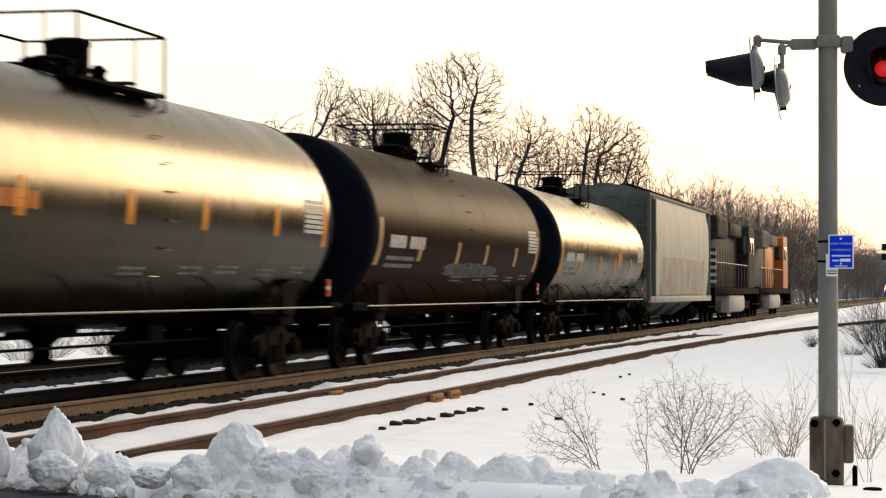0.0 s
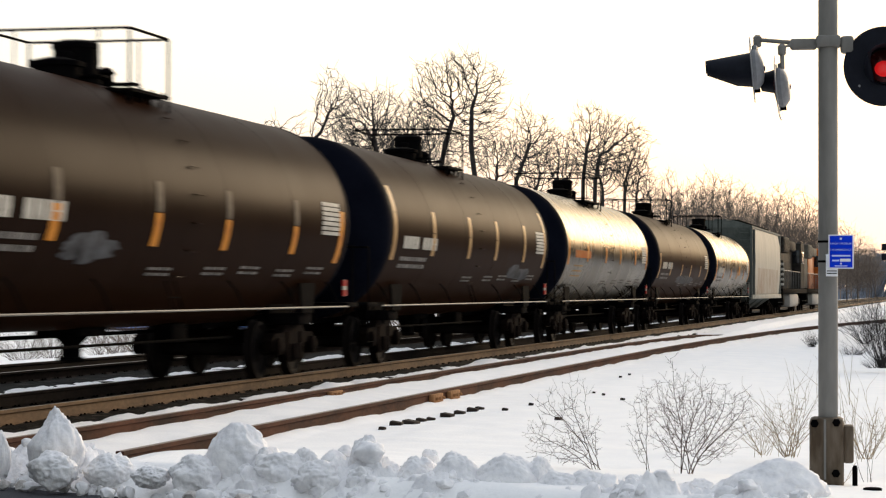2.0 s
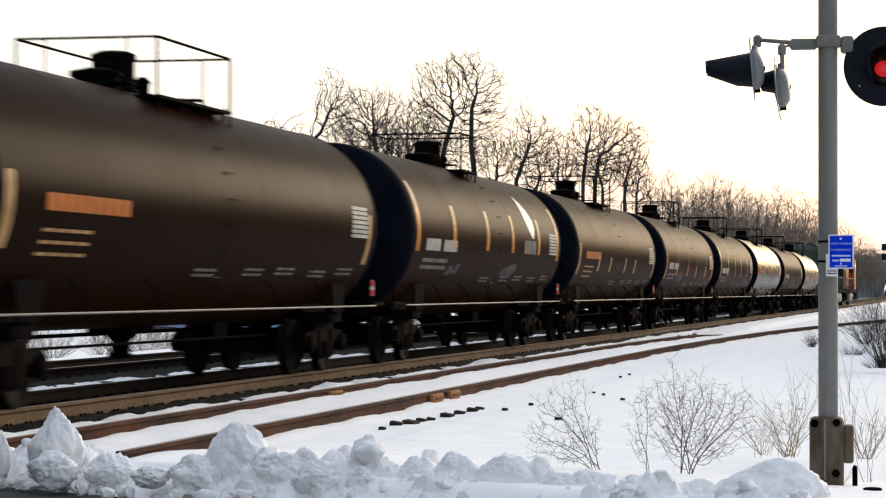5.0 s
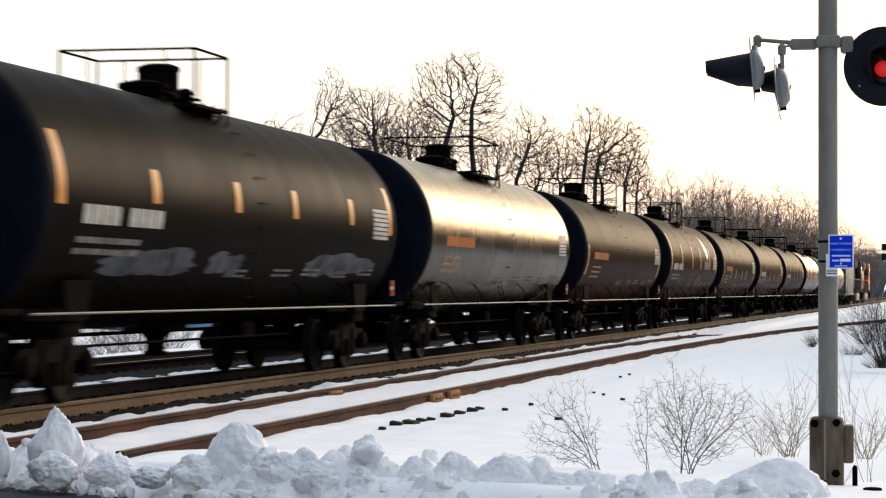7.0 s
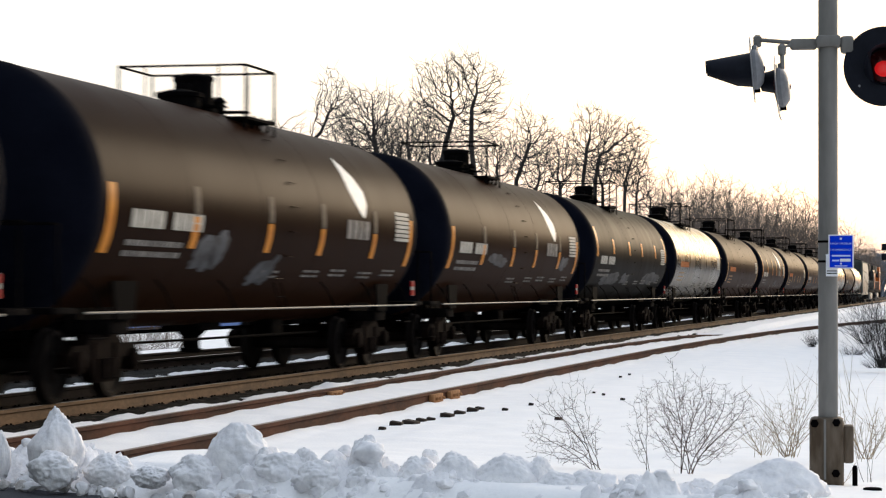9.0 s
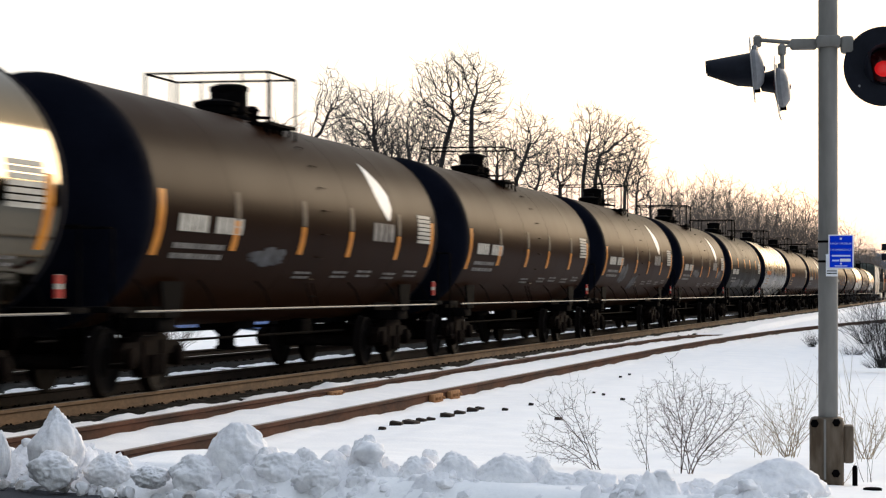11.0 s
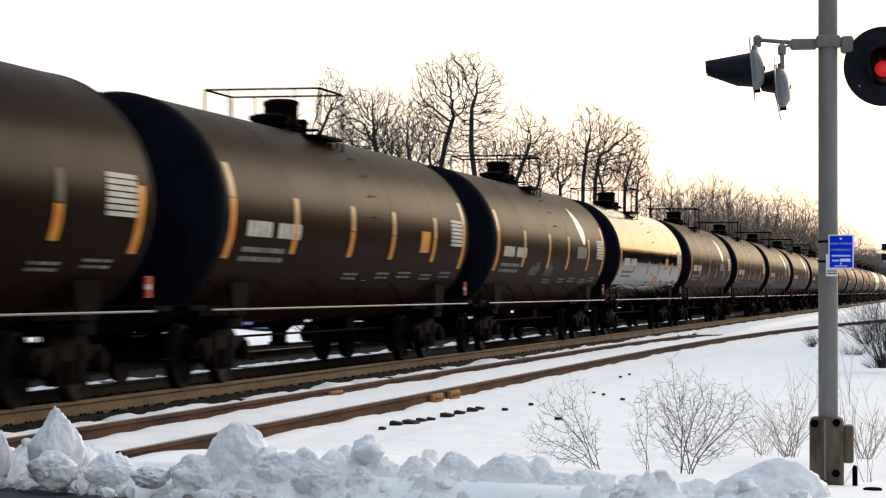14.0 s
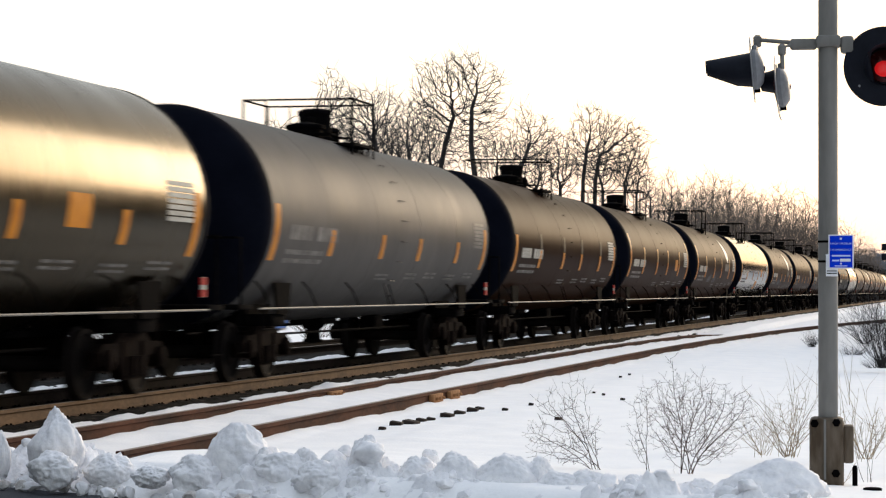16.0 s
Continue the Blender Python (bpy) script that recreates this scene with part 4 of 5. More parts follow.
tank_car(9, SILVER_PAINT, "silver-grey tank car with a golden sheen and orange marks", (), orange=True, top=-0.3)
tank_car(10, BLACK_PAINT, "black tank car with yellow strips and pale spray paint", SEVEN, lower=19, spray=((-5.5, 2.8, -38, -18, 5), (-1.8, 1.3, -36, -18, 6), (2.8, 3.6, -34, -16, 7)), shift=-0.2)
tank_car(11, BROWN_PAINT, DARK % "a diamond mark and yellow strips", SEVEN, diamond=True, spray=((-3.6, 1.8, -22, -10, 8), (5.0, 1.0, -22, -8, 9)), shift=-0.2)
tank_car(12, BROWN_PAINT, DARK % "a diamond mark and small tags", SEVEN, diamond=True, spray=((-4.1, 1.2, -32, -10, 10), (-1.3, 0.9, -42, -20, 11)), shift=0.55)
tank_car(13, BROWN_PAINT, DARK % "yellow strips", SEVEN)
tank_car(14, BROWN_PAINT, DARK % "a diamond mark and spray paint", SEVEN, diamond=True, spray=((-3.4, 1.6, -28, -16, 12),))
tank_car(15, WHITE_PAINT, "mirror-glossy white tank car with a yellow square label", SEVEN, square=3.3)
tank_car(16, BROWN_PAINT, DARK % "a diamond mark and two tags", SEVEN, tall=True, diamond=True, top=0.4, spray=((-3.1, 1.0, -30, -14, 13), (-1.2, 1.0, -30, -14, 14)), shift=0.45)
tank_car(17, BROWN_PAINT, DARK % "a yellow square label", SEVEN, tall=True, square=4.0)
tank_car(18, BROWN_PAINT, DARK % "yellow strips and white stencils", SEVEN)
tank_car(19, GREY_PAINT, "plain grey tank car with pale stencils", SEVEN, letters=DULL_LETTER)
tank_car(20, SILVER_PAINT, "silver-grey tank car with a yellow square label and yellow strips", SEVEN, square=3.3)
tank_car(21, BROWN_PAINT, DARK % "white stencils, last in view", SEVEN)


# covered hopper
def bm_hopper_body(bm):
    prof = [(-1.50, 1.05), (-1.56, 1.7), (-1.60, 2.7), (-1.57, 3.7), (-1.46, 4.30), (1.46, 4.30), (1.57, 3.7), (1.60, 2.7), (1.56, 1.7), (1.50, 1.05)]
    rings = [[bm.verts.new((x, y, z)) for y, z in prof] for x in (-7.9, -4, 0, 4, 7.9)]
    for a, b in zip(rings, rings[1:]):
        for j in range(len(prof)):
            bm.faces.new((a[j], a[(j + 1) % len(prof)], b[(j + 1) % len(prof)], b[j]))
    bm.faces.new(rings[0][::-1])
    bm.faces.new(rings[-1])


def bm_hopper_roof(bm):
    prof = [(-1.52, 4.26), (-1.52, 4.36), (-0.7, 4.60), (0.7, 4.60), (1.52, 4.36), (1.52, 4.26)]
    a = [bm.verts.new((-9.0, y, z)) for y, z in prof]
    b = [bm.verts.new((9.0, y, z)) for y, z in prof]
    for j in range(6):
        bm.faces.new((a[j], a[(j + 1) % 6], b[(j + 1) % 6], b[j]))
    bm.faces.new(a[::-1])
    bm.faces.new(b)
    box(bm, -8.6, 8.6, -0.28, 0.28, 4.60, 4.68, 0.02)


def bm_hopper_walk(bm):
    for s in (-1, 1):
        box(bm, -9.0, 9.0, s * 0.75 - 0.15, s * 0.75 + 0.15, 4.60, 4.63)
        for i in range(13):
            tube(bm, [(-8.8 + i * 1.46, s * 0.75, 4.5), (-8.8 + i * 1.46, s * 0.75, 4.62)], 0.02, 5)


def bm_hopper_end(bm):
    prism(bm, [(-9.0, 4.28), (-8.85, 4.28), (-7.9, 1.9), (-7.9, 1.7), (-8.1, 1.7)], -1.42, 1.42)
    for s in (-1, 1):
        box(bm, -9.0, -8.86, s * 1.48 - 0.06, s * 1.48 + 0.06, 1.0, 4.3, 0.015)
        box(bm, -8.0, -7.86, s * 1.52 - 0.06, s * 1.52 + 0.06, 1.0, 4.2, 0.015)
    for i in range(9):
        tube(bm, [(-9.02, -1.4, 1.3 + i * 0.34), (-9.02, -0.95, 1.3 + i * 0.34)], 0.015, 5)
    box(bm, -9.0, -7.6, -1.45, 1.45, 0.95, 1.08, 0.02)


def bm_hopper_sill(bm):
    for s in (-1, 1):
        box(bm, -9.0, 9.0, s * 1.52 - 0.05, s * 1.52 + 0.05, 0.92, 1.12, 0.015)
    box(bm, -9.0, 9.0, -0.25, 0.25, 0.75, 1.0, 0.02)


def bm_hopper_gate(bm):
    a = [bm.verts.new(p) for p in ((-2.3, -1.4, 1.06), (2.3, -1.4, 1.06), (2.3, 1.4, 1.06), (-2.3, 1.4, 1.06))]
    b = [bm.verts.new(p) for p in ((-0.5, -0.6, 0.42), (0.5, -0.6, 0.42), (0.5, 0.6, 0.42), (-0.5, 0.6, 0.42))]
    for i in range(4):
        bm.faces.new((a[i], a[(i + 1) % 4], b[(i + 1) % 4], b[i]))
    bm.faces.new(b)


def bm_stain(bm):
    prof = [(-1.535, 1.16), (-1.565, 1.7), (-1.58, 2.1), (-1.588, 2.4)]
    a = [bm.verts.new((-6.4, y, z)) for y, z in prof]
    b = [bm.verts.new((6.2, y, z)) for y, z in prof]
    for i in range(3):
        bm.faces.new((a[i], b[i], b[i + 1], a[i + 1]))


hopper = thing("hopper_car", "pale grey covered hopper car with rust stains on its side", "hopper car", pose(PITCH * 14 + 18.15, TRACK_Y, 0))
for name, build, mat, label in (("body", bm_hopper_body, HOPPER_PAINT, ""), ("roof", bm_hopper_roof, HOPPER_DARK, "grey-green roof"), ("roof_walk", bm_hopper_walk, IRON, ""), ("side_sill", bm_hopper_sill, HOPPER_PAINT, "")):
    part(name, shared(name, mat, build), mat, hopper, label)
for m in (None, FLIP):
    part("end_frame", shared("end_frame", HOPPER_DARK, bm_hopper_end), HOPPER_DARK, hopper, "grey-green sloped end", m)
    part("coupler", shared("coupler", BOGIE, bm_coupler), BOGIE, hopper, at=m)
for x in (-4.0, 0.0, 4.0):
    part("discharge_gate", shared("discharge_gate", HOPPER_DARK, bm_hopper_gate), HOPPER_DARK, hopper, at=pose(x, 0, 0))
part("rust_stain", shared("rust_stain", RUST_PATCH, bm_stain), RUST_PATCH, hopper, "pinkish rust stains along the lower side")
for x in (-6.9, 6.9):
    truck(hopper, x)


# locomotives
def loco(k_x, paint, cab_paint, label, tank_mat):
    """A diesel locomotive with its cab at the front."""
    eng = thing("locomotive", label, "locomotive", pose(k_x, TRACK_Y, 0), "locomotives of the train")

    def piece(name, mat, build, note="", at=None, up=eng):
        bm = bmesh.new()
        build(bm)
        return part(name, bm, mat, up, note, at)
    piece("frame", IRON, lambda b: (box(b, -10.4, 10.4, -1.5, 1.5, 1.15, 1.42, 0.03), box(b, -10.6, -10.3, -1.5, 1.5, 0.5, 1.5, 0.03), box(b, 10.3, 10.6, -1.5, 1.5, 0.5, 1.5, 0.03)))
    hood = piece("long_hood", paint, lambda b: box(b, -9.6, 4.6, -0.95, 0.95, 1.42, 3.95, 0.08))
    for i in range(12):
        piece("hood_door", paint, lambda b: box(b, 0, 0.98, -0.975, -0.93, 1.6, 3.1, 0.012), at=pose(-8.9 + 1.1 * i, 0, 0), up=hood)
    piece("radiator", paint, lambda b: (box(b, -9.7, -5.6, -1.5, 1.5, 3.45, 4.35, 0.1), [box(b, -9.4 + 0.5 * i, -9.0 + 0.5 * i, -1.52, -1.48, 3.6, 4.2) for i in range(8)]), "overhanging radiator wings")
    piece("dynamic_brake", paint, lambda b: box(b, -1.5, 3.8, -1.25, 1.25, 3.7, 4.3, 0.12))
    piece("exhaust_stack", IRON, lambda b: box(b, -3.6, -2.6, -0.4, 0.4, 3.9, 4.5, 0.05))
    cab = piece("cab", cab_paint, lambda b: prism(b, [(4.7, 1.45), (8.1, 1.45), (8.1, 2.9), (7.7, 4.1), (7.3, 4.32), (4.9, 4.32), (4.7, 4.2)], -1.5, 1.5))
    for x in (5.1, 6.3):
        piece("cab_window", GLASS, lambda b: box(b, 0, 0.9, -1.53, -1.49, 3.0, 3.75, 0.03), at=pose(x, 0, 0), up=cab)
    piece("rear_window", GLASS, lambda b: box(b, 4.67, 4.71, -1.4, -1.0, 3.0, 3.8, 0.01), up=cab)
    piece("nose", cab_paint, lambda b: prism(b, [(8.1, 1.45), (9.7, 1.45), (9.7, 2.5), (9.4, 2.75), (8.1, 2.9)], -1.2, 1.2))
    piece("fuel_tank", tank_mat, lambda b: box(b, -3.4, 3.6, -1.42, 1.42, 0.35, 1.15, 0.18), "dusty pale fuel tank")
    for s in (-1, 1):
        rail_ = piece("handrail", HANDRAIL, lambda b: tube(b, [(-10.2, s * 1.45, 2.45), (4.6, s * 1.45, 2.45)], 0.02, 6))
        for i in range(11):
            piece("stanchion", HANDRAIL, lambda b: tube(b, [(0, s * 1.45, 1.4), (0, s * 1.45, 2.45)], 0.018, 6), at=pose(-10.2 + 1.48 * i, 0, 0), up=rail_)
        for x in (-10.4, 10.1):
            piece("steps", LOCO_GREY, lambda b: [box(b, -0.25, 0.25, s * 1.35 - 0.12, s * 1.35 + 0.12, z, z + 0.04) for z in (0.65,)], at=pose(x, 0, 0))
    for x in (-6.9, 6.9):
        t = part("truck", shared("loco_truck", IRON, lambda b: [box(b, -2.3, 2.3, s * 1.05 - 0.1, s * 1.05 + 0.1, 0.45, 0.85, 0.05) for s in (-1, 1)]), IRON, eng, "black three-axle truck", pose(x, 0, 0))
        for a in (-1.85, 0, 1.85):
            wheels.setdefault((a, 0.47), []).append(part("wheelset", shared("wheelset", TREAD, bm_wheelset), TREAD, t, at=pose(a, 0, 0.47) @ Matrix.Diagonal((1.12, 1, 1.12, 1))))
    return eng


engines = [loco(PITCH * 14 + 40.0, LOCO_BLACK, LOCO_BLACK, "black diesel locomotive with pale handrails and dusty fuel tank", FUEL_TANK),
           loco(PITCH * 14 + 62.0, LOCO_GREY, LOCO_ORANGE, "orange and grey diesel locomotive at the head of the train", FUEL_TANK)]
bm = bmesh.new()
box(bm, -2.0, 4.75, -1.02, 1.02, 1.44, 4.02, 0.06)
part("orange_hood", bm, LOCO_ORANGE, engines[1], "orange front of the hood")
bm = bmesh.new()
box(bm, -10.72, -10.62, -1.52, -1.05, 1.42, 3.0, 0.02)
porch = part("end_panel", bm, LOCO_BLACK, engines[0], "rear handrail panel with white stripes")
for i in range(5):
    bm = bmesh.new()
    box(bm, -10.75, -10.60, -1.55, -1.08, 1.60 + 0.28 * i, 1.73 + 0.28 * i, 0.006)
    part("end_stripe", bm, LETTER, porch, "white end stripe")


# ---- crossing signal ----
POLE = spot(1464.5, 14.3)
MAST_R = 0.060
signal = thing("crossing_signal", "galvanised crossing signal mast with flashing red lamps beside the road", "crossing signal", pose(POLE.x, POLE.y, 0.0, 0, 0, 3.0))
# within the signal x leads away from the camera and y to the left
S = 1 / 286.0


def up_at(py):
    """Height on the mast that stands at that picture line."""
    return EYE[2] + 14.3 * (0.01775 - (py - 441) / 4089.2) + 0.0057


def side_at(px):
    return -(px - 1464.5) * S


bm = bmesh.new()
lathe(bm, [(MAST_R, 0.35), (MAST_R, 3.6), (MAST_R * 0.7, 3.62)], 32, "z")
part("mast", bm, GALV, signal)
bm = bmesh.new()
zb, zt = up_at(846), up_at(738)
box(bm, -0.11, 0.11, side_at(1492), side_at(1432), zb - 0.2, zt, 0.03)
box(bm, -0.08, 0.10, side_at(1509), side_at(1490), up_at(818), up_at(752), 0.015)
base = part("junction_base", bm, CAST, signal, "stained cast base with side box")
for px, py in ((1441, 748), (1479, 746), (1478, 835)):
    bm = bmesh.new()
    lathe(bm, [(0.026, 0), (0.026, -0.02), (0.016, -0.03)], 6, "x", (-0.108, side_at(px), up_at(py)))
    part("bolt", bm, IRON, base)
bm = bmesh.new()
box(bm, -0.118, -0.108, side_at(1461), side_at(1457), zb, zt - 0.01)
part("seam", bm, GALV, base)
for py in (428, 463):
    bm = bmesh.new()
    lathe(bm, [(MAST_R + 0.003, up_at(py + 2)), (MAST_R + 0.003, up_at(py - 2))], 32, "z")
    part("band_clamp", bm, IRON, signal)

# cross arm with its clamp
bm = bmesh.new()
z0 = up_at(74)
box(bm, -0.085, 0.085, side_at(1487), side_at(1443), up_at(84), up_at(63), 0.02)
box(bm, -0.05, 0.03, side_at(1510), side_at(1486), up_at(95), up_at(64), 0.02)
box(bm, -0.05, 0.03, side_at(1445), side_at(1398), up_at(87), up_at(68), 0.015)
part("arm_clamp", bm, GALV, signal)
bm = bmesh.new()
tube(bm, [(-0.01, side_at(1400), up_at(74)), (0.05, side_at(1338), up_at(66)), (0.05, side_at(1338), up_at(94))], 0.014, 10)
tube(bm, [(-0.04, side_at(1400), up_at(79)), (-0.06, side_at(1384), up_at(84)), (-0.06, side_at(1385), up_at(122))], 0.014, 10)
lathe(bm, [(0.012, up_at(80)), (0.025, up_at(78)), (0.027, up_at(62)), (0.014, up_at(58))], 12, "z", (0.05, side_at(1340), 0))
lathe(bm, [(0.012, up_at(99)), (0.025, up_at(96)), (0.027, up_at(82)), (0.014, up_at(78))], 12, "z", (-0.06, side_at(1384), 0))
part("cross_arm", bm, GALV, signal)


def flasher(px, py, depth, hood, turn, slim=1.0, rise=0.0):
    """A lamp seen from its side: a thin round backboard, an aluminium housing behind it and a long black hood before it."""
    at = pose(depth, side_at(px), up_at(py), 0, 0, turn) @ pose(0, 0, 0, -5, 0, 0)
    # in its own space y leads from the lens to the back
    bm = bmesh.new()
    lathe(bm, [(0.203, 0.0), (0.206, -0.003), (0.203, -0.006)], 40, "y")
    lamp = part("backboard", bm, ALU, signal, "round backboard with a pale rim", at)
    bm = bmesh.new()
    lathe(bm, [(0.128, -0.005), (0.128, -0.030), (0.115, -0.045), (0.085, -0.068), (0.04, -0.076)], 24, "y")
    box(bm, -0.03, 0.03, -0.045, -0.012, 0.10, 0.15, 0.008)
    part("housing", bm, ALU, lamp, "cast aluminium lamp housing")
    bm = bmesh.new()
    lathe(bm, [(0.016, -0.072), (0.016, -0.084)], 12, "y")
    part("peephole", bm, LENS, lamp)
    bm = bmesh.new()
    lathe(bm, [(0.013, 0.03), (0.013, -0.012)], 8, "y", (0, -0.03, -0.132))
    part("latch", bm, IRON, lamp)
    bm = bmesh.new()
    n = 20
    rings = []
    for r, off in ((0.108, 0.0), (0.100, -0.006)):
        for y, cut in ((0.0, 180), (0.10, 160), (hood, 98)):
            ring = []
            for i in range(n + 1):
                a = radians(90 - cut + 2 * cut * i / n)
                k = slim * (1 - 0.30 * y / hood)
                ring.append(bm.verts.new((r * k * math.cos(a), y, r * k * math.sin(a) + 0.03 * y + rise)))
            rings.append(ring)
    for a, b in ((0, 1), (1, 2), (3, 4), (4, 5), (2, 5), (0, 3)):
        for i in range(n):
            bm.faces.new((rings[a][i], rings[a][i + 1], rings[b][i + 1], rings[b][i]))
    for i in (0, n):
        for a, b in ((0, 1), (1, 2)):
            bm.faces.new((rings[a][i], rings[b][i], rings[b + 3][i], rings[a + 3][i]))
    part("hood", bm, SIGNAL_BLACK, lamp, "long black sun hood")
    bm = bmesh.new()
    lathe(bm, [(0.105, 0.004), (0.10, 0.012), (0.05, 0.022)], 24, "y")
    part("lens", bm, LENS, lamp, "red lens")
    return lamp


flasher(1331, 123, -0.06, 0.28, 0.2)
flasher(1376, 152, 0.08, 0.11, -4, 0.72, 0.04)

# the lamp that faces the camera
front = pose(-0.03, side_at(1562), up_at(119), 0, 0, 90) @ pose(0, 0, 0, 0, 0, 0)
bm = bmesh.new()
lathe(bm, [(0.242, 0.0), (0.247, 0.006), (0.242, 0.014)], 48, "y")
face = part("backboard", bm, SIGNAL_BLACK, signal, "round black backboard that faces the road", front)
bm = bmesh.new()
lathe(bm, [(0.100, 0.016), (0.100, 0.024), (0.07, 0.036), (0.03, 0.042)], 32, "y")
part("lens", bm, LENS, face, "red lens")
bm = bmesh.new()
lathe(bm, [(0.064, 0.0), (0.056, 0.012), (0.03, 0.02)], 24, "y", (0, 0.030, -0.02), Matrix.Diagonal((1, 1, 0.85, 1)))
part("lit_lens", bm, LIT, face, "glowing red lens")
bm = bmesh.new()
n = 24
rings = []
for r in (0.120, 0.114):
    for y, cut in ((0.014, 180), (0.08, 150), (0.28, 60)):
        rings.append([bm.verts.new((r * math.cos(radians(90 - cut + 2 * cut * i / n)), y, r * math.sin(radians(90 - cut + 2 * cut * i / n)))) for i in range(n + 1)])
for a, b in ((0, 1), (1, 2), (3, 4), (4, 5), (2, 5), (0, 3)):
    for i in range(n):
        bm.faces.new((rings[a][i], rings[a][i + 1], rings[b][i + 1], rings[b][i]))
part("hood", bm, SIGNAL_BLACK, face, "black sun hood")
for x, z in ((-0.16, 0.12), (-0.165, 0.06), (0.15, -0.12), (-0.12, -0.17)):
    bm = bmesh.new()
    lathe(bm, [(0.008, 0.012), (0.008, 0.02)], 6, "y", (x, 0, z))
    part("screw", bm, ALU, face)

# blue emergency notice on the mast
sx, sz = side_at(1487), up_at(446)
sign = thing("notice_sign", "blue emergency notice with white print on the signal mast", "sign", signal.matrix_basis @ pose(-0.085, sx, sz, 0, 0, -90))
w, h = 44 * S / 2, 60 * S / 2
bm = bmesh.new()
box(bm, -w, w, -0.002, 0.002, -h, h, 0.0015)
part("plate", bm, SIGN_WHITE, sign)
bm = bmesh.new()
box(bm, -w * 0.9, w * 0.9, -0.005, -0.0022, -h * 0.93, h * 0.93, 0.001)
part("blue_face", bm, BLUE_SIGN, sign)
for words, z, size in (("REPORT PROBLEM", 0.42, 0.0155), ("OR EMERGENCY", 0.05, 0.0165)):
    cu = bpy.data.curves.new("words", "FONT")
    cu.body, cu.size, cu.align_x, cu.extrude = words, size * 1.05, "CENTER", 0.0006
    tmp = bpy.data.objects.new("words", cu)
    scene.collection.objects.link(tmp)
    me = bpy.data.meshes.new_from_object(tmp.evaluated_get(bpy.context.evaluated_depsgraph_get()))
    bpy.data.objects.remove(tmp)
    me.materials.clear()
    me.materials.append(SIGN_BAR)
    part("lettering", me, SIGN_BAR, sign, at=pose(0, -0.0062, z * h, 90, 0, 0))
for z, x0, x1, t, mat in ((-0.24, -0.72, 0.74, 0.010, SIGN_BAR), (-0.52, -0.70, -0.15, 0.010, SIGN_BAR), (-0.50, -0.08, 0.76, 0.018, SIGN_WHITE), (-0.84, -0.5, 0.5, 0.006, SIGN_BAR), (0.76, -0.1, 0.06, 0.012, SIGN_WHITE), (-0.70, -0.06, 0.06, 0.010, SIGN_WHITE)):
    bm = bmesh.new()
    box(bm, x0 * w, x1 * w, -0.0075, -0.005, z * h - t / 2, z * h + t / 2)
    part("print_bar", bm, mat, sign)
tag = thing("small_sign", "small white tag with dark bars under the blue notice", "sign", signal.matrix_basis @ pose(-0.078, side_at(1471), up_at(470), 0, 0, -90))
bm = bmesh.new()
box(bm, -0.036, 0.036, -0.0015, 0.0015, -0.068, 0.068, 0.001)
part("plate", bm, SIGN_WHITE, tag)
for z in (-0.035, -0.05):
    bm = bmesh.new()
    box(bm, -0.03, 0.03, -0.0035, -0.0015, z - 0.003, z + 0.003)
    part("print_bar", bm, IRON, tag)
bm = bmesh.new()
lathe(bm, [(0.016, 0.0), (0.016, up_at(826)), (0.010, up_at(822))], 12, "z", (-0.05, side_at(1511), 0))
part("conduit_stub", bm, IRON, signal, "short black conduit stub")
# Flat disc added for a dark melted spot in the snow.
bm = bmesh.new()
lathe(bm, [(0.055, -0.02), (0.055, 0.006), (0.045, 0.010)], 24, "z")
p = spot(1543, 13.6)
solid("utility_cover", bm, IRON, "small round dark utility cover in the snow", "cover", pose(p.x, p.y, ground_z(p.x, p.y) + 0.004))

# ---- ploughed snow along the road ----
def lump(bm, p, r, seed, squash=1.5, rough=0.35, sub=4, taper=0.0):
    made = bmesh.ops.create_icosphere(bm, subdivisions=sub, radius=1.0)["verts"]
    for v in made:
        d = v.co.normalized()
        k = 1 + rough * noise.noise(d * 1.3 + Vector((seed, 0, 0))) + rough * 0.6 * (0.22 - abs(noise.noise(d * 2.7 + Vector((0, seed, 0))))) + rough * 0.3 * noise.noise(d * 7 + Vector((0, 0, seed))) + rough * 0.13 * noise.noise(d * 15 + Vector((seed, 0, 3))) + rough * 0.06 * noise.noise(d * 32 + Vector((3, seed, 0)))
        thin = 1 - taper * max(d.z, 0)
        v.co = Vector(p) + Vector((d.x * thin * r[0], d.y * thin * r[1], d.z * r[2] * (1 if d.z > 0 else squash))) * k


def bank_z(x, y):
    d = x - road_edge(y)
    ridge = 0.10 + 0.085 * smooth_step(2.0, 4.0, y) - 0.17 * smooth_step(4.7, 5.0, y) * (1 - smooth_step(5.5, 5.75, y)) + 0.08 * noise.noise((y * 0.9, 2.2, 0)) + 0.05 * noise.noise((y * 2.7, 5.1, 0))
    shape = smooth_step(0.0, 0.55, d) * (1 - smooth_step(0.5, 1.9, d))
    bump = 0.12 * noise.noise((x * 3.1, y * 3.1, 1)) + 0.13 * (0.3 - abs(noise.noise((x * 6, y * 6, 4)))) + 0.09 * (0.3 - abs(noise.noise((x * 13, y * 13, 2)))) + 0.035 * noise.noise((x * 29, y * 29, 5))
    return -0.12 + shape * (ridge + 0.12 + bump) + (0.10 + ground_z(max(x, road_edge(y) + 0.6), y)) * 0.5 * smooth_step(1.0, 2.0, d)


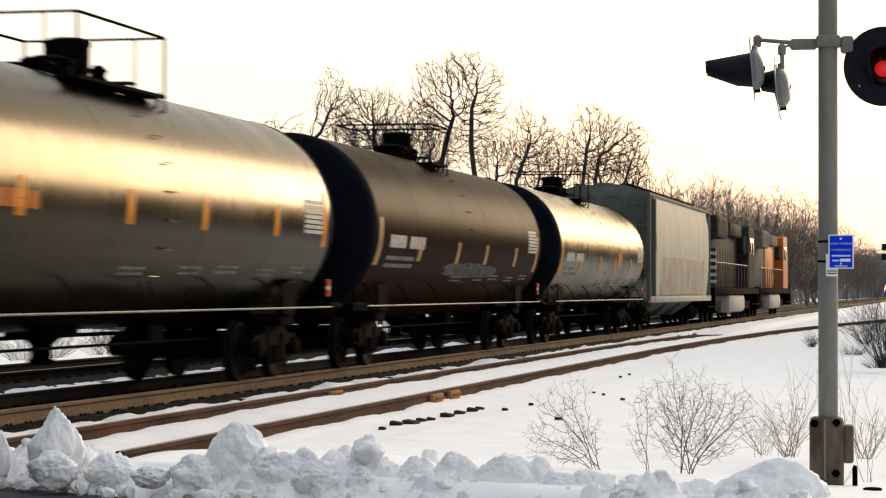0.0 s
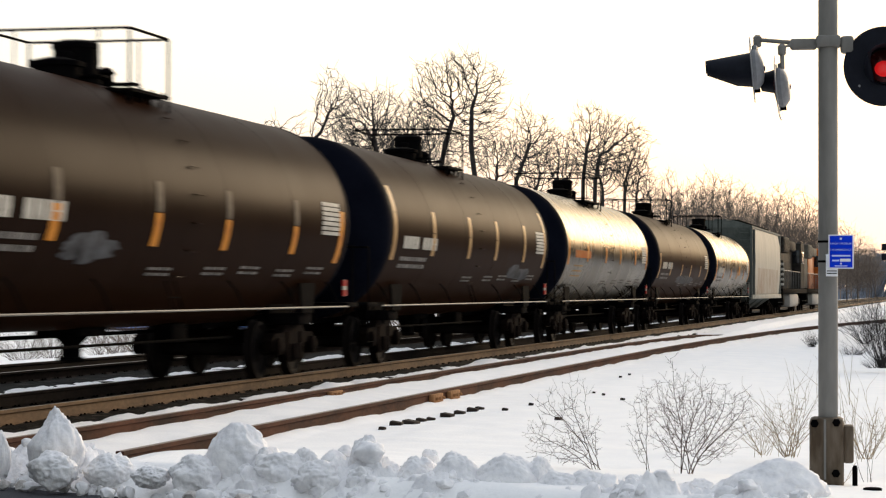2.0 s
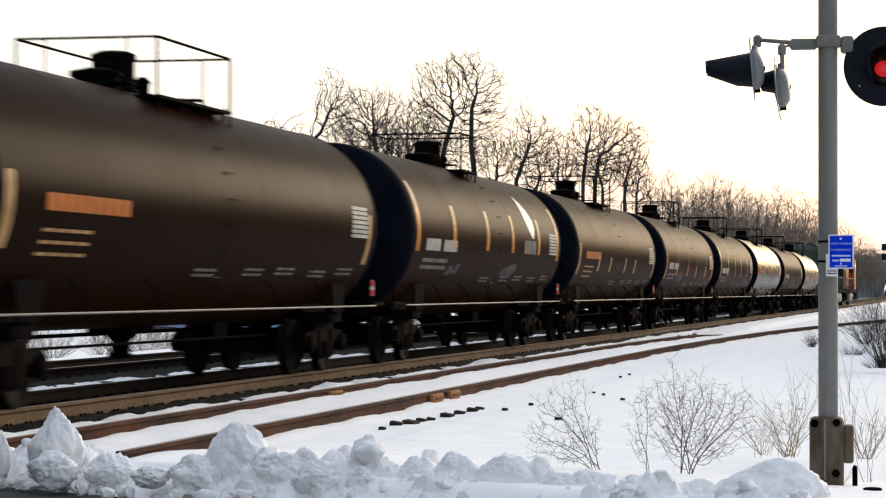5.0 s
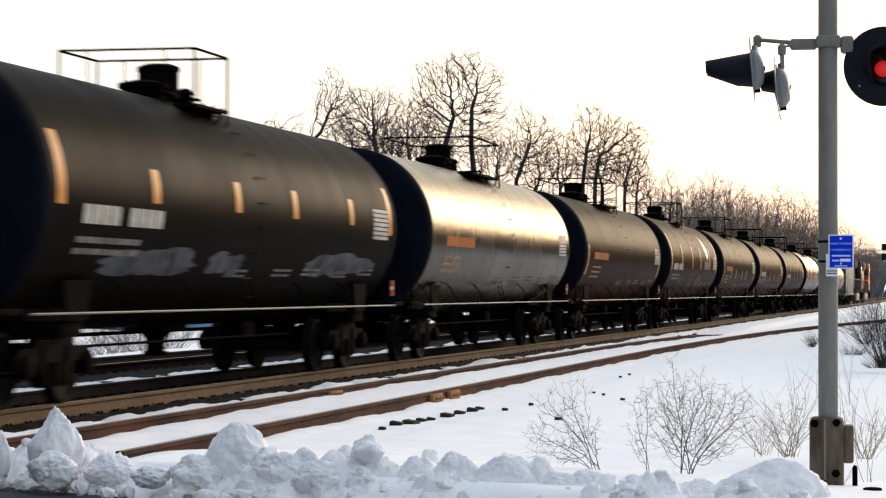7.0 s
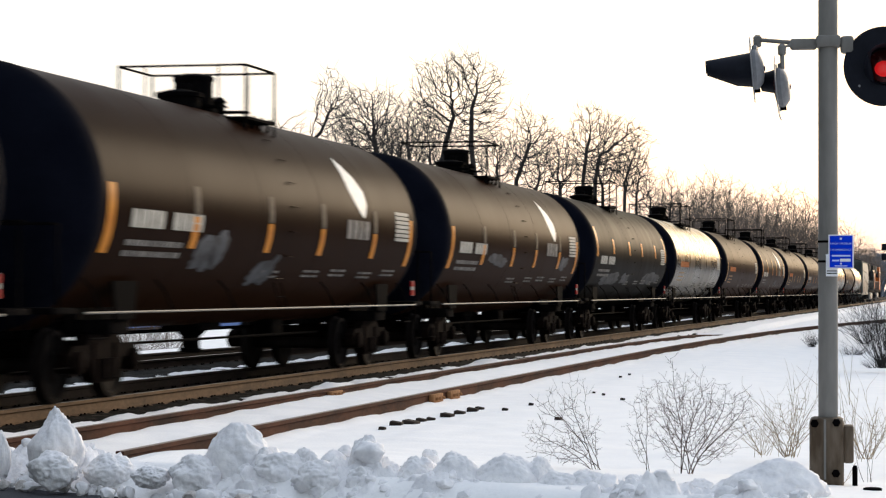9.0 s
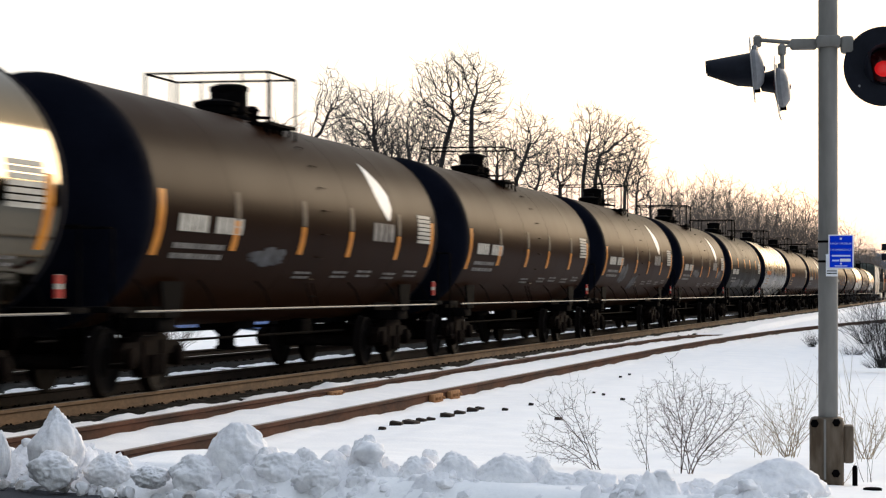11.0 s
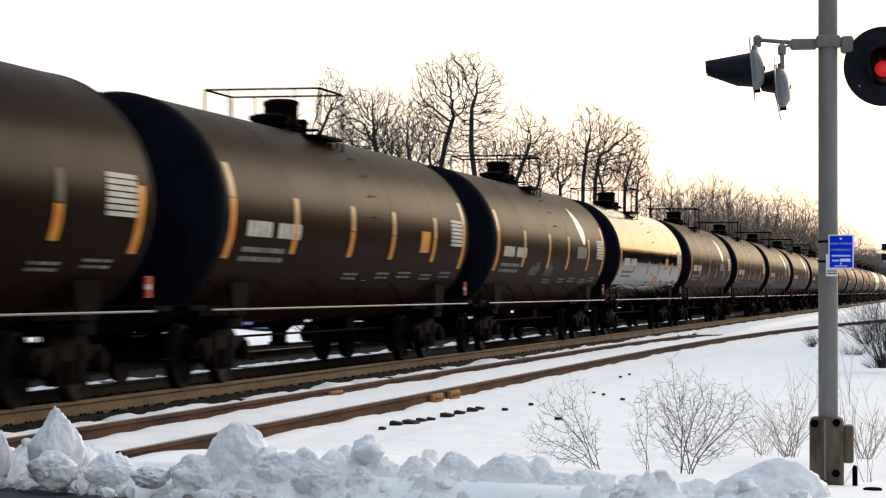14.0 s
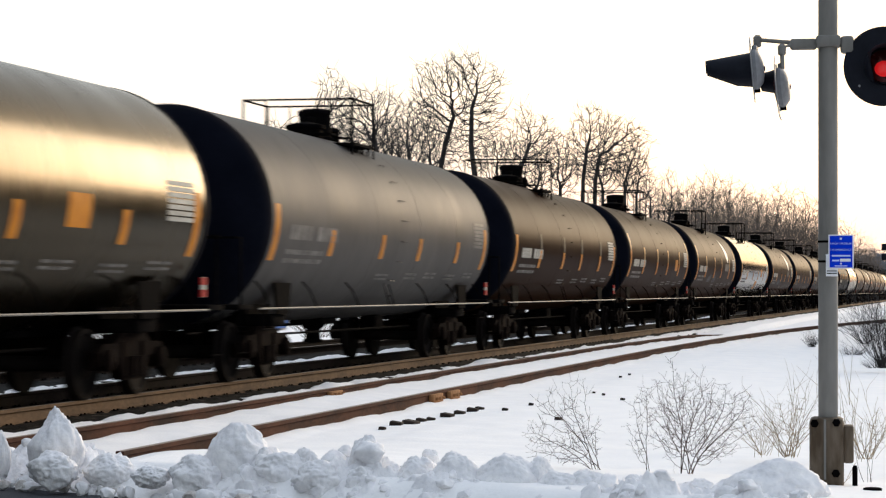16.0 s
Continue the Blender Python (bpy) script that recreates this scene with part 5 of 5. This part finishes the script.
def bank_sheet():
    ys = run((-8, 0, 60), (0, 7.5, 420), (7.5, 9.0, 30))
    ds = run((-0.4, 1.2, 90), (1.2, 2.1, 16))
    verts = [(road_edge(y) + d, y, bank_z(road_edge(y) + d, y)) for y in ys for d in ds]
    k = len(ds)
    me = bpy.data.meshes.new("snow_bank")
    me.from_pydata(verts, [], [(i * k + j, i * k + j + 1, (i + 1) * k + j + 1, (i + 1) * k + j) for i in range(len(ys) - 1) for j in range(k - 1)])
    me.materials.append(OLD_SNOW)
    me.shade_smooth()
    return tagged(new("snow_bank", me), "lumpy ridge of ploughed snow along the road edge", "snow bank", kind="structure")


bank_sheet()


def chunk(px, py, depth, wx, wz, seed, taper=0.0, mat=OLD_SNOW, rough=0.29, name="snow_chunk", label="rough block of ploughed snow on the snowbank"):
    """A block whose middle lies at a picture place and depth; half sizes in metres."""
    p = spot(px, depth)
    z = EYE[2] + depth * (0.01775 - (py - 441) / 4089.2)
    bm = bmesh.new()
    lump(bm, (0, 0, 0), (wx * 0.8, wx, wz), seed, rough=rough, taper=taper, sub=5)
    ob = solid(name, bm, mat, label, "snow", pose(p.x, p.y, z), "snow chunks on the bank", smooth=False)
    ob.data.shade_smooth()
    return ob


for px, py, depth, wx, wz, seed, taper in (
        (100, 792, 15.6, 0.19, 0.25, 31, 0.62), (95, 828, 15.2, 0.16, 0.10, 3, 0.2), (195, 832, 15.3, 0.17, 0.10, 4, 0.3), (0, 802, 15.7, 0.07, 0.14, 5, 0.3),
        (420, 806, 14.9, 0.21, 0.20, 6, 0.3), (345, 838, 14.8, 0.16, 0.11, 8, 0.2), (500, 832, 14.6, 0.17, 0.11, 9, 0.2), (648, 824, 14.4, 0.12, 0.19, 10, 0.1),
        (640, 855, 14.2, 0.11, 0.10, 12, 0.1), (565, 845, 14.3, 0.16, 0.10, 13, 0.2), (740, 842, 14.2, 0.15, 0.12, 14, 0.3), (805, 845, 14.0, 0.16, 0.15, 15, 0.3),
        (900, 850, 13.9, 0.20, 0.16, 16, 0.3), (990, 866, 13.7, 0.16, 0.10, 18, 0.2), (1080, 870, 13.6, 0.17, 0.08, 19, 0.2), (1170, 876, 13.5, 0.16, 0.07, 20, 0.2),
        (1375, 866, 13.1, 0.30, 0.17, 21, 0.35), (1300, 876, 13.1, 0.16, 0.09, 22, 0.3), (270, 842, 14.9, 0.12, 0.06, 24, 0.2), (760, 812, 14.6, 0.06, 0.06, 25, 0.1), (1040, 860, 13.7, 0.13, 0.10, 26, 0.2), (1125, 866, 13.6, 0.11, 0.09, 27, 0.2), (1235, 872, 13.4, 0.12, 0.09, 28, 0.2), (950, 846, 13.9, 0.10, 0.12, 29, 0.1), (690, 850, 14.3, 0.10, 0.09, 33, 0.2), (540, 822, 14.6, 0.09, 0.09, 34, 0.1), (470, 822, 14.7, 0.08, 0.10, 35, 0.2)):
    chunk(px, py, depth, wx, wz, seed, taper, rough=0.2 if wz > 0.13 else 0.29)
def block(bm, r, seed):
    """A broken block of ploughed snow: a faceted lump with crumbled faces and edges."""
    rr = random.Random(seed)
    pts = []
    for _ in range(15):
        d = Vector((rr.gauss(0, 1), rr.gauss(0, 1), rr.gauss(0, 1))).normalized()
        pts.append(bm.verts.new((d.x * r[0], d.y * r[1], d.z * r[2])))
    bmesh.ops.convex_hull(bm, input=pts)
    bmesh.ops.delete(bm, geom=[v for v in bm.verts if not v.link_faces], context="VERTS")
    bmesh.ops.subdivide_edges(bm, edges=bm.edges[:], cuts=3, use_grid_fill=True)
    bmesh.ops.smooth_vert(bm, verts=bm.verts[:], factor=0.5, use_axis_x=True, use_axis_y=True, use_axis_z=True)
    size = max(r)
    for v in bm.verts:
        q = v.co / size
        v.co += v.co.normalized() * size * (0.12 * noise.noise(q * 2.3 + Vector((seed, 0, 0))) + 0.08 * noise.noise(q * 6 + Vector((0, seed, 0))))


rnd = random.Random(77)
for i in range(150):
    y = rnd.uniform(0.2, 5.6)
    if 4.9 < y < 5.5 and i % 3:
        continue
    d = rnd.uniform(0.05, 0.75)
    x = road_edge(y) + d
    r = 0.035 + 0.075 * rnd.random() ** 1.8
    bm = bmesh.new()
    block(bm, (r, r * rnd.uniform(0.8, 1.35), r * rnd.uniform(0.7, 1.15)), 500 + i)
    ob = solid("snow_block", bm, OLD_SNOW, "broken block of ploughed snow on the snowbank", "snow", pose(x, y, max(bank_z(x, y), -0.05) + r * rnd.uniform(-0.25, 0.3), rnd.uniform(-20, 20), 0, rnd.uniform(0, 360)), "broken snow blocks", smooth=False)
    ob.data.shade_smooth()
rnd = random.Random(9)
for i in range(295):
    y = rnd.uniform(-0.5, 6.9)
    d = rnd.uniform(0.1, 0.8) if i % 2 == 0 else rnd.uniform(-0.12, 0.3)
    x = road_edge(y) + d
    r = 0.012 + 0.05 * rnd.random() ** 2.2
    bm = bmesh.new()
    lump(bm, (0, 0, 0), (r, r * rnd.uniform(0.8, 1.4), r * rnd.uniform(0.6, 1)), i + 40, sub=2)
    dirty = d < 0.12 and rnd.random() < 0.5
    solid("snow_lump", bm, DIRTY_SNOW if dirty else OLD_SNOW, "gritty lump of snow at the road edge" if dirty else "loose lump of snow on the snowbank", "snow", pose(x, y, max(bank_z(x, y), -0.005) + r * 0.1), "loose snow lumps")

# ---- tie ends that stick out of the snow beside the siding ----
def bm_tie(bm):
    box(bm, -0.11, 0.11, -1.3, 1.3, -0.18, 0.0, 0.015)


for i in range(150):
    x = 14.6 + 0.54 * i
    for cy, z in ((TRACK_Y, -0.172), (FAR_Y, -0.172)):
        if i < 110:
            ob = part("tie", shared("tie", TIE, bm_tie), TIE, ballast, at=pose(x + random.uniform(-0.03, 0.03), cy + random.uniform(-0.03, 0.03), z, 0, 0, random.uniform(-1, 1)))
def on_ground(px, py):
    """The place on the snow that lies behind a picture place."""
    depth = (EYE[2] + 0.15) / ((py - 441) / 4089.2 - 0.01775)
    return spot(px, depth)


for i, (px, py, size) in enumerate(((676, 759, 0.5), (701, 751, 1.0), (727, 747, 1.15), (745, 742, 0.8), (762, 740, 0.7), (791, 734, 1.0), (813, 730, 0.9), (836, 726, 1.0), (848, 723, 0.7),
                                    (893, 728, 0.5), (939, 719, 0.45), (987, 742, 0.5), (1050, 696, 0.3), (1067, 701, 0.35), (1101, 708, 0.4), (1097, 669, 0.35), (1113, 665, 0.35))):
    bm = bmesh.new()
    box(bm, -0.09, 0.09, -0.065, 0.065, -0.12, 0.02, 0.008)
    p = on_ground(px, py)
    solid("tie_end", bm, TIE, "dark tie end showing through the snow", "railroad tie", pose(p.x, p.y, ground_z(p.x, p.y) + 0.018 * size, 9, 0, 6 * math.sin(i * 2.1)) @ Matrix.Diagonal((size, size, 1, 1)), "tie ends in the snow")

def bm_plate(bm):
    box(bm, -0.08, 0.08, -0.105, 0.105, -0.174, -0.160, 0.004)
    for x in (-0.06, 0.06):
        box(bm, x - 0.012, x + 0.012, -0.09, -0.07, -0.165, -0.145, 0.003)


for i in range(100):
    part("tie_plate", shared("tie_plate", IRON, bm_plate), IRON, near_rail, at=pose(14.6 + 0.54 * i, TRACK_Y - GAUGE, 0))
for y, other in other_rails:
    for i in range(60):
        part("tie_plate", shared("tie_plate", IRON, bm_plate), IRON, other, at=pose(14.6 + 0.54 * i, y, 0))

# ---- bushes and dry stems ----
def shrub(name, px, py, depth, width, height, stems, seed, mat, label, lean=0.0, fine=2):
    """A leafless shrub: many thin stems that rise from one stool and branch."""
    rr = random.Random(seed)
    verts, faces = [], []

    def stick(p, q, r0, r1):
        d = (q - p).normalized()
        s = d.cross(Vector((0.3, 1, 0.2))).normalized()
        u = s.cross(d)
        b = len(verts)
        for c, r in ((p, r0), (q, r1)):
            for j in range(3):
                a = 2 * math.pi * j / 3
                verts.append(c + (s * math.cos(a) + u * math.sin(a)) * r)
        for j in range(3):
            faces.append((b + j, b + (j + 1) % 3, b + 3 + (j + 1) % 3, b + 3 + j))

    def stem(p, d, length, r, level):
        n = 6
        for i in range(n):
            d = (d + Vector((rr.gauss(0, 0.15), rr.gauss(0, 0.15), 0.03))).normalized()
            q = p + d * length / n
            stick(p, q, r * (1 - 0.7 * i / n), r * (1 - 0.7 * (i + 1) / n))
            p = q
            if level and i and rr.random() < 0.85:
                out = (d + Vector((rr.gauss(0, 0.55), rr.gauss(0, 0.55), rr.uniform(-0.15, 0.3)))).normalized()
                stem(p, out, length * rr.uniform(0.25, 0.5), r * 0.5, level - 1)
    for i in range(stems):
        a = rr.uniform(0, 2 * math.pi)
        o = Vector((math.cos(a), math.sin(a), 0)) * rr.uniform(0, 0.12 * width)
        tilt = rr.uniform(0.0, 1.0) ** 0.8 * width / height / 1.15
        d = Vector((math.cos(a) * tilt, math.sin(a) * tilt + lean, 1)).normalized()
        stem(o, d, height * rr.uniform(0.45, 1.08), rr.uniform(0.0024, 0.0048) * (height / 0.7) ** 0.7, fine)
    me = bpy.data.meshes.new(name)
    me.from_pydata(verts, [], faces)
    me.materials.append(mat)
    p = spot(px, depth)
    ob = new(name, me)
    if name == "brush":
        ob.matrix_basis = pose(p.x, p.y, ground_z(p.x, p.y) - 0.03)
        return tagged(ob, label, "brush", "dead brush in the snow")
    ob.matrix_basis = pose(p.x, p.y, EYE[2] + depth * (0.01775 - (py - 441) / 4089.2) - 0.02)
    return tagged(ob, label, "shrub", "bare shrubs in the snow")


def thicket_bush(px, py, depth, stems, seed, mat, label, tip=0.0007, density=1.0):
    """A leafless shrub of several stems; each stem fills a lobe of the crown given in picture places."""
    m = depth / 4089.2
    foot = spot(px, depth)
    rr = random.Random(seed)
    verts, faces = [], []
    for i, (x, y, rx, rz) in enumerate(stems):
        away = rr.uniform(-0.12, 0.12)
        start = (rr.uniform(-0.04, 0.04) + RIGHT.x * rr.uniform(-0.05, 0.05), rr.uniform(-0.06, 0.06), -0.03)
        lift = (py - y) * m
        over = (x - px) * m
        c = (over * RIGHT.x + away * AHEAD.x, over * RIGHT.y + away * AHEAD.y, lift)
        fork = tuple(start[j] + (c[j] - start[j]) * (0.22 if j < 2 else 0.38) for j in range(3))
        P, up, R = fill_out([start, fork], [(c, (rx * m, rx * m, rz * m)), (tuple(0.6 * q for q in c), (rx * m * 0.6, rx * m * 0.6, rz * m * 0.7))], int(rx * rz * 0.10 * density), 0.03, 1.2, 0.034, tip, seed * 17 + i, power=2.9, sag=0.25, wob=0.09, spurs=0.6)
        for _, v, f in limbs(P, up, R, 1.0):
            n = len(verts)
            verts += v
            faces += [tuple(q + n for q in face) for face in f]
    me = bpy.data.meshes.new("shrub")
    me.from_pydata(verts, [], faces)
    me.materials.append(mat)
    ob = new("shrub", me)
    ob.matrix_basis = pose(foot.x, foot.y, EYE[2] + depth * (0.01775 - (py - 441) / 4089.2) - 0.01)
    return tagged(ob, label, "shrub", "bare shrubs in the snow")


BUSH = "leafless brown shrub standing in the snow"
thicket_bush(1212, 838, 15.4, ((1188, 700, 30, 66), (1235, 712, 50, 62), (1278, 738, 46, 62), (1210, 735, 40, 62), (1165, 725, 32, 62), (1308, 735, 26, 54), (1180, 770, 30, 46), (1255, 785, 44, 40)), 1, TWIG, BUSH)
thicket_bush(1136, 834, 15.7, ((1125, 745, 20, 62), (1146, 730, 20, 62), (1130, 790, 16, 30)), 2, TWIG, BUSH)
thicket_bush(1062, 832, 15.5, ((975, 725, 30, 44), (1010, 720, 32, 58), (1030, 760, 34, 48), (985, 785, 44, 30), (950, 775, 30, 40), (1052, 780, 14, 34), (1000, 810, 30, 14)), 3, TWIG, "sparse leafless shrub leaning over the snow", density=0.8)
thicket_bush(1395, 800, 18.6, ((1385, 745, 26, 44), (1408, 735, 24, 54), (1368, 765, 20, 28)), 4, STEM, "thin straw-coloured brush in the snow", 0.0009, 0.55)
thicket_bush(1345, 800, 19.2, ((1338, 770, 22, 24), (1355, 765, 20, 26)), 5, STEM, "thin straw-coloured brush in the snow", 0.0009, 0.55)
thicket_bush(1530, 806, 17.6, ((1520, 770, 22, 34), (1548, 755, 24, 42)), 6, STEM, "thin straw-coloured brush in the snow", 0.0009, 0.5)
shrub("shrub", 1392, 802, 19.0, 0.9, 0.62, 22, 4, STEM, "thin straw-coloured stalks in the snow", fine=1)
shrub("shrub", 1348, 800, 19.5, 0.6, 0.42, 16, 5, STEM, "thin straw-coloured stalks in the snow", fine=1)
shrub("shrub", 1532, 806, 18.0, 0.7, 0.6, 18, 6, STEM, "thin straw-coloured stalks in the snow", fine=1)
shrub("shrub", 1500, 800, 17.5, 0.5, 0.7, 5, 7, STEM, "few tall dry stalks in the snow", fine=0)
shrub("shrub", 1560, 648, 44.0, 1.2, 1.5, 60, 8, BARK, "dark bare shrub on the bank beside the line", lean=0.2)
shrub("shrub", 1530, 606, 62.0, 1.8, 1.0, 50, 9, BARK, "dark bare shrub on the bank beside the line", lean=0.2)
shrub("brush", 1436, 640, 62.0, 0.5, 0.42, 110, 10, BARK, "dark clump of dead brush in the snow", fine=1)
shrub("brush", 1508, 640, 56.0, 1.3, 0.36, 110, 11, BARK, "low dark tangle of dead brush on the bank", lean=-0.4, fine=1)
shrub("brush", 1548, 652, 47.0, 1.0, 0.28, 80, 12, BARK, "low dark tangle of dead brush on the bank", lean=0.5, fine=1)
shrub("brush", 1503, 690, 30.0, 0.3, 0.85, 3, 13, STEM, "few tall dry stalks in the snow", fine=0)
shrub("brush", 1536, 800, 17.0, 0.3, 0.5, 4, 14, TWIG, "few upright dry stalks near the signal", fine=0)
shrub("brush", 1486, 740, 14.6, 0.15, 0.32, 2, 15, STEM, "broken dry stalk leaning by the mast", lean=-0.7, fine=0)
for i, (px, py, depth, w, h) in enumerate(((40, 640, 60, 2.0, 1.0), (250, 632, 62, 2.2, 1.2), (210, 630, 66, 2.0, 1.1), (300, 625, 70, 2.0, 1.1), (180, 634, 58, 1.6, 0.8), (90, 636, 63, 1.8, 0.9), (720, 600, 90, 3.5, 2.4), (700, 600, 95, 3.0, 2.4), (560, 610, 85, 2.5, 1.6))):
    p = spot(px, depth)
    ob = shrub("shrub", px, py, depth, w * 1.5, h * 1.15, 60, 20 + i, TWIG, "leafless shrub in the snowy field beyond the tracks")
    ob.location.z = ground_z(p.x, p.y) - 0.03


# ---- far signal and wires down the line ----
far = thing("line_signal", "small black line-side signal on a thin mast down the line", "signal", None)
p = spot(1574, 210)
bm = bmesh.new()
tube(bm, [(p.x, p.y, -0.4), (p.x, p.y, 6.2)], 0.09, 8)
part("mast", bm, IRON, far)
for z in (4.1, 5.0):
    bm = bmesh.new()
    box(bm, p.x - 0.2, p.x + 0.2, p.y + 0.1, p.y + 0.75, z, z + 0.62, 0.06)
    part("signal_head", bm, SIGNAL_BLACK, far)
wire = bmesh.new()
a, b = spot(1496, 230), spot(1600, 200)
tube(wire, [(*(a + (b - a) * u).xy, 5.35 - 0.35 * math.sin(math.pi * u)) for u in (0, 0.25, 0.5, 0.75, 1)], 0.02, 5)
part("span_wire", wire, IRON, far)


# ---- motion ----
def train_x(t):
    """The way of the train along the rails, seconds to metres; it gathers speed a little."""
    return 0.01924 * t * t + 18.4982 * t - 190.46


def motions():
    cars = [(c, PITCH * (15 - k)) for c, k in tank_cars] + [(hopper, PITCH * 14 + 18.15), (engines[0], PITCH * 14 + 40.0), (engines[1], PITCH * 14 + 62.0)]
    for car, offset in cars:
        walk(car, [(t, pose(offset + train_x(t), TRACK_Y, 0)) for t in range(17)])
    # wheelsets that sit alike in their trucks roll alike
    for (x, z), alike in wheels.items():
        walk(alike[0], [(i / 30, pose(x, 0, z, 0, math.degrees((train_x(i / 30) - train_x(0)) / z), 0)) for i in range(481)])
        keys = alike[0].animation_data
        for w in alike[1:]:
            w.rotation_mode = "QUATERNION"
            w.animation_data_create()
            w.animation_data.action = keys.action
            w.animation_data.action_slot = keys.action_slot


motions()
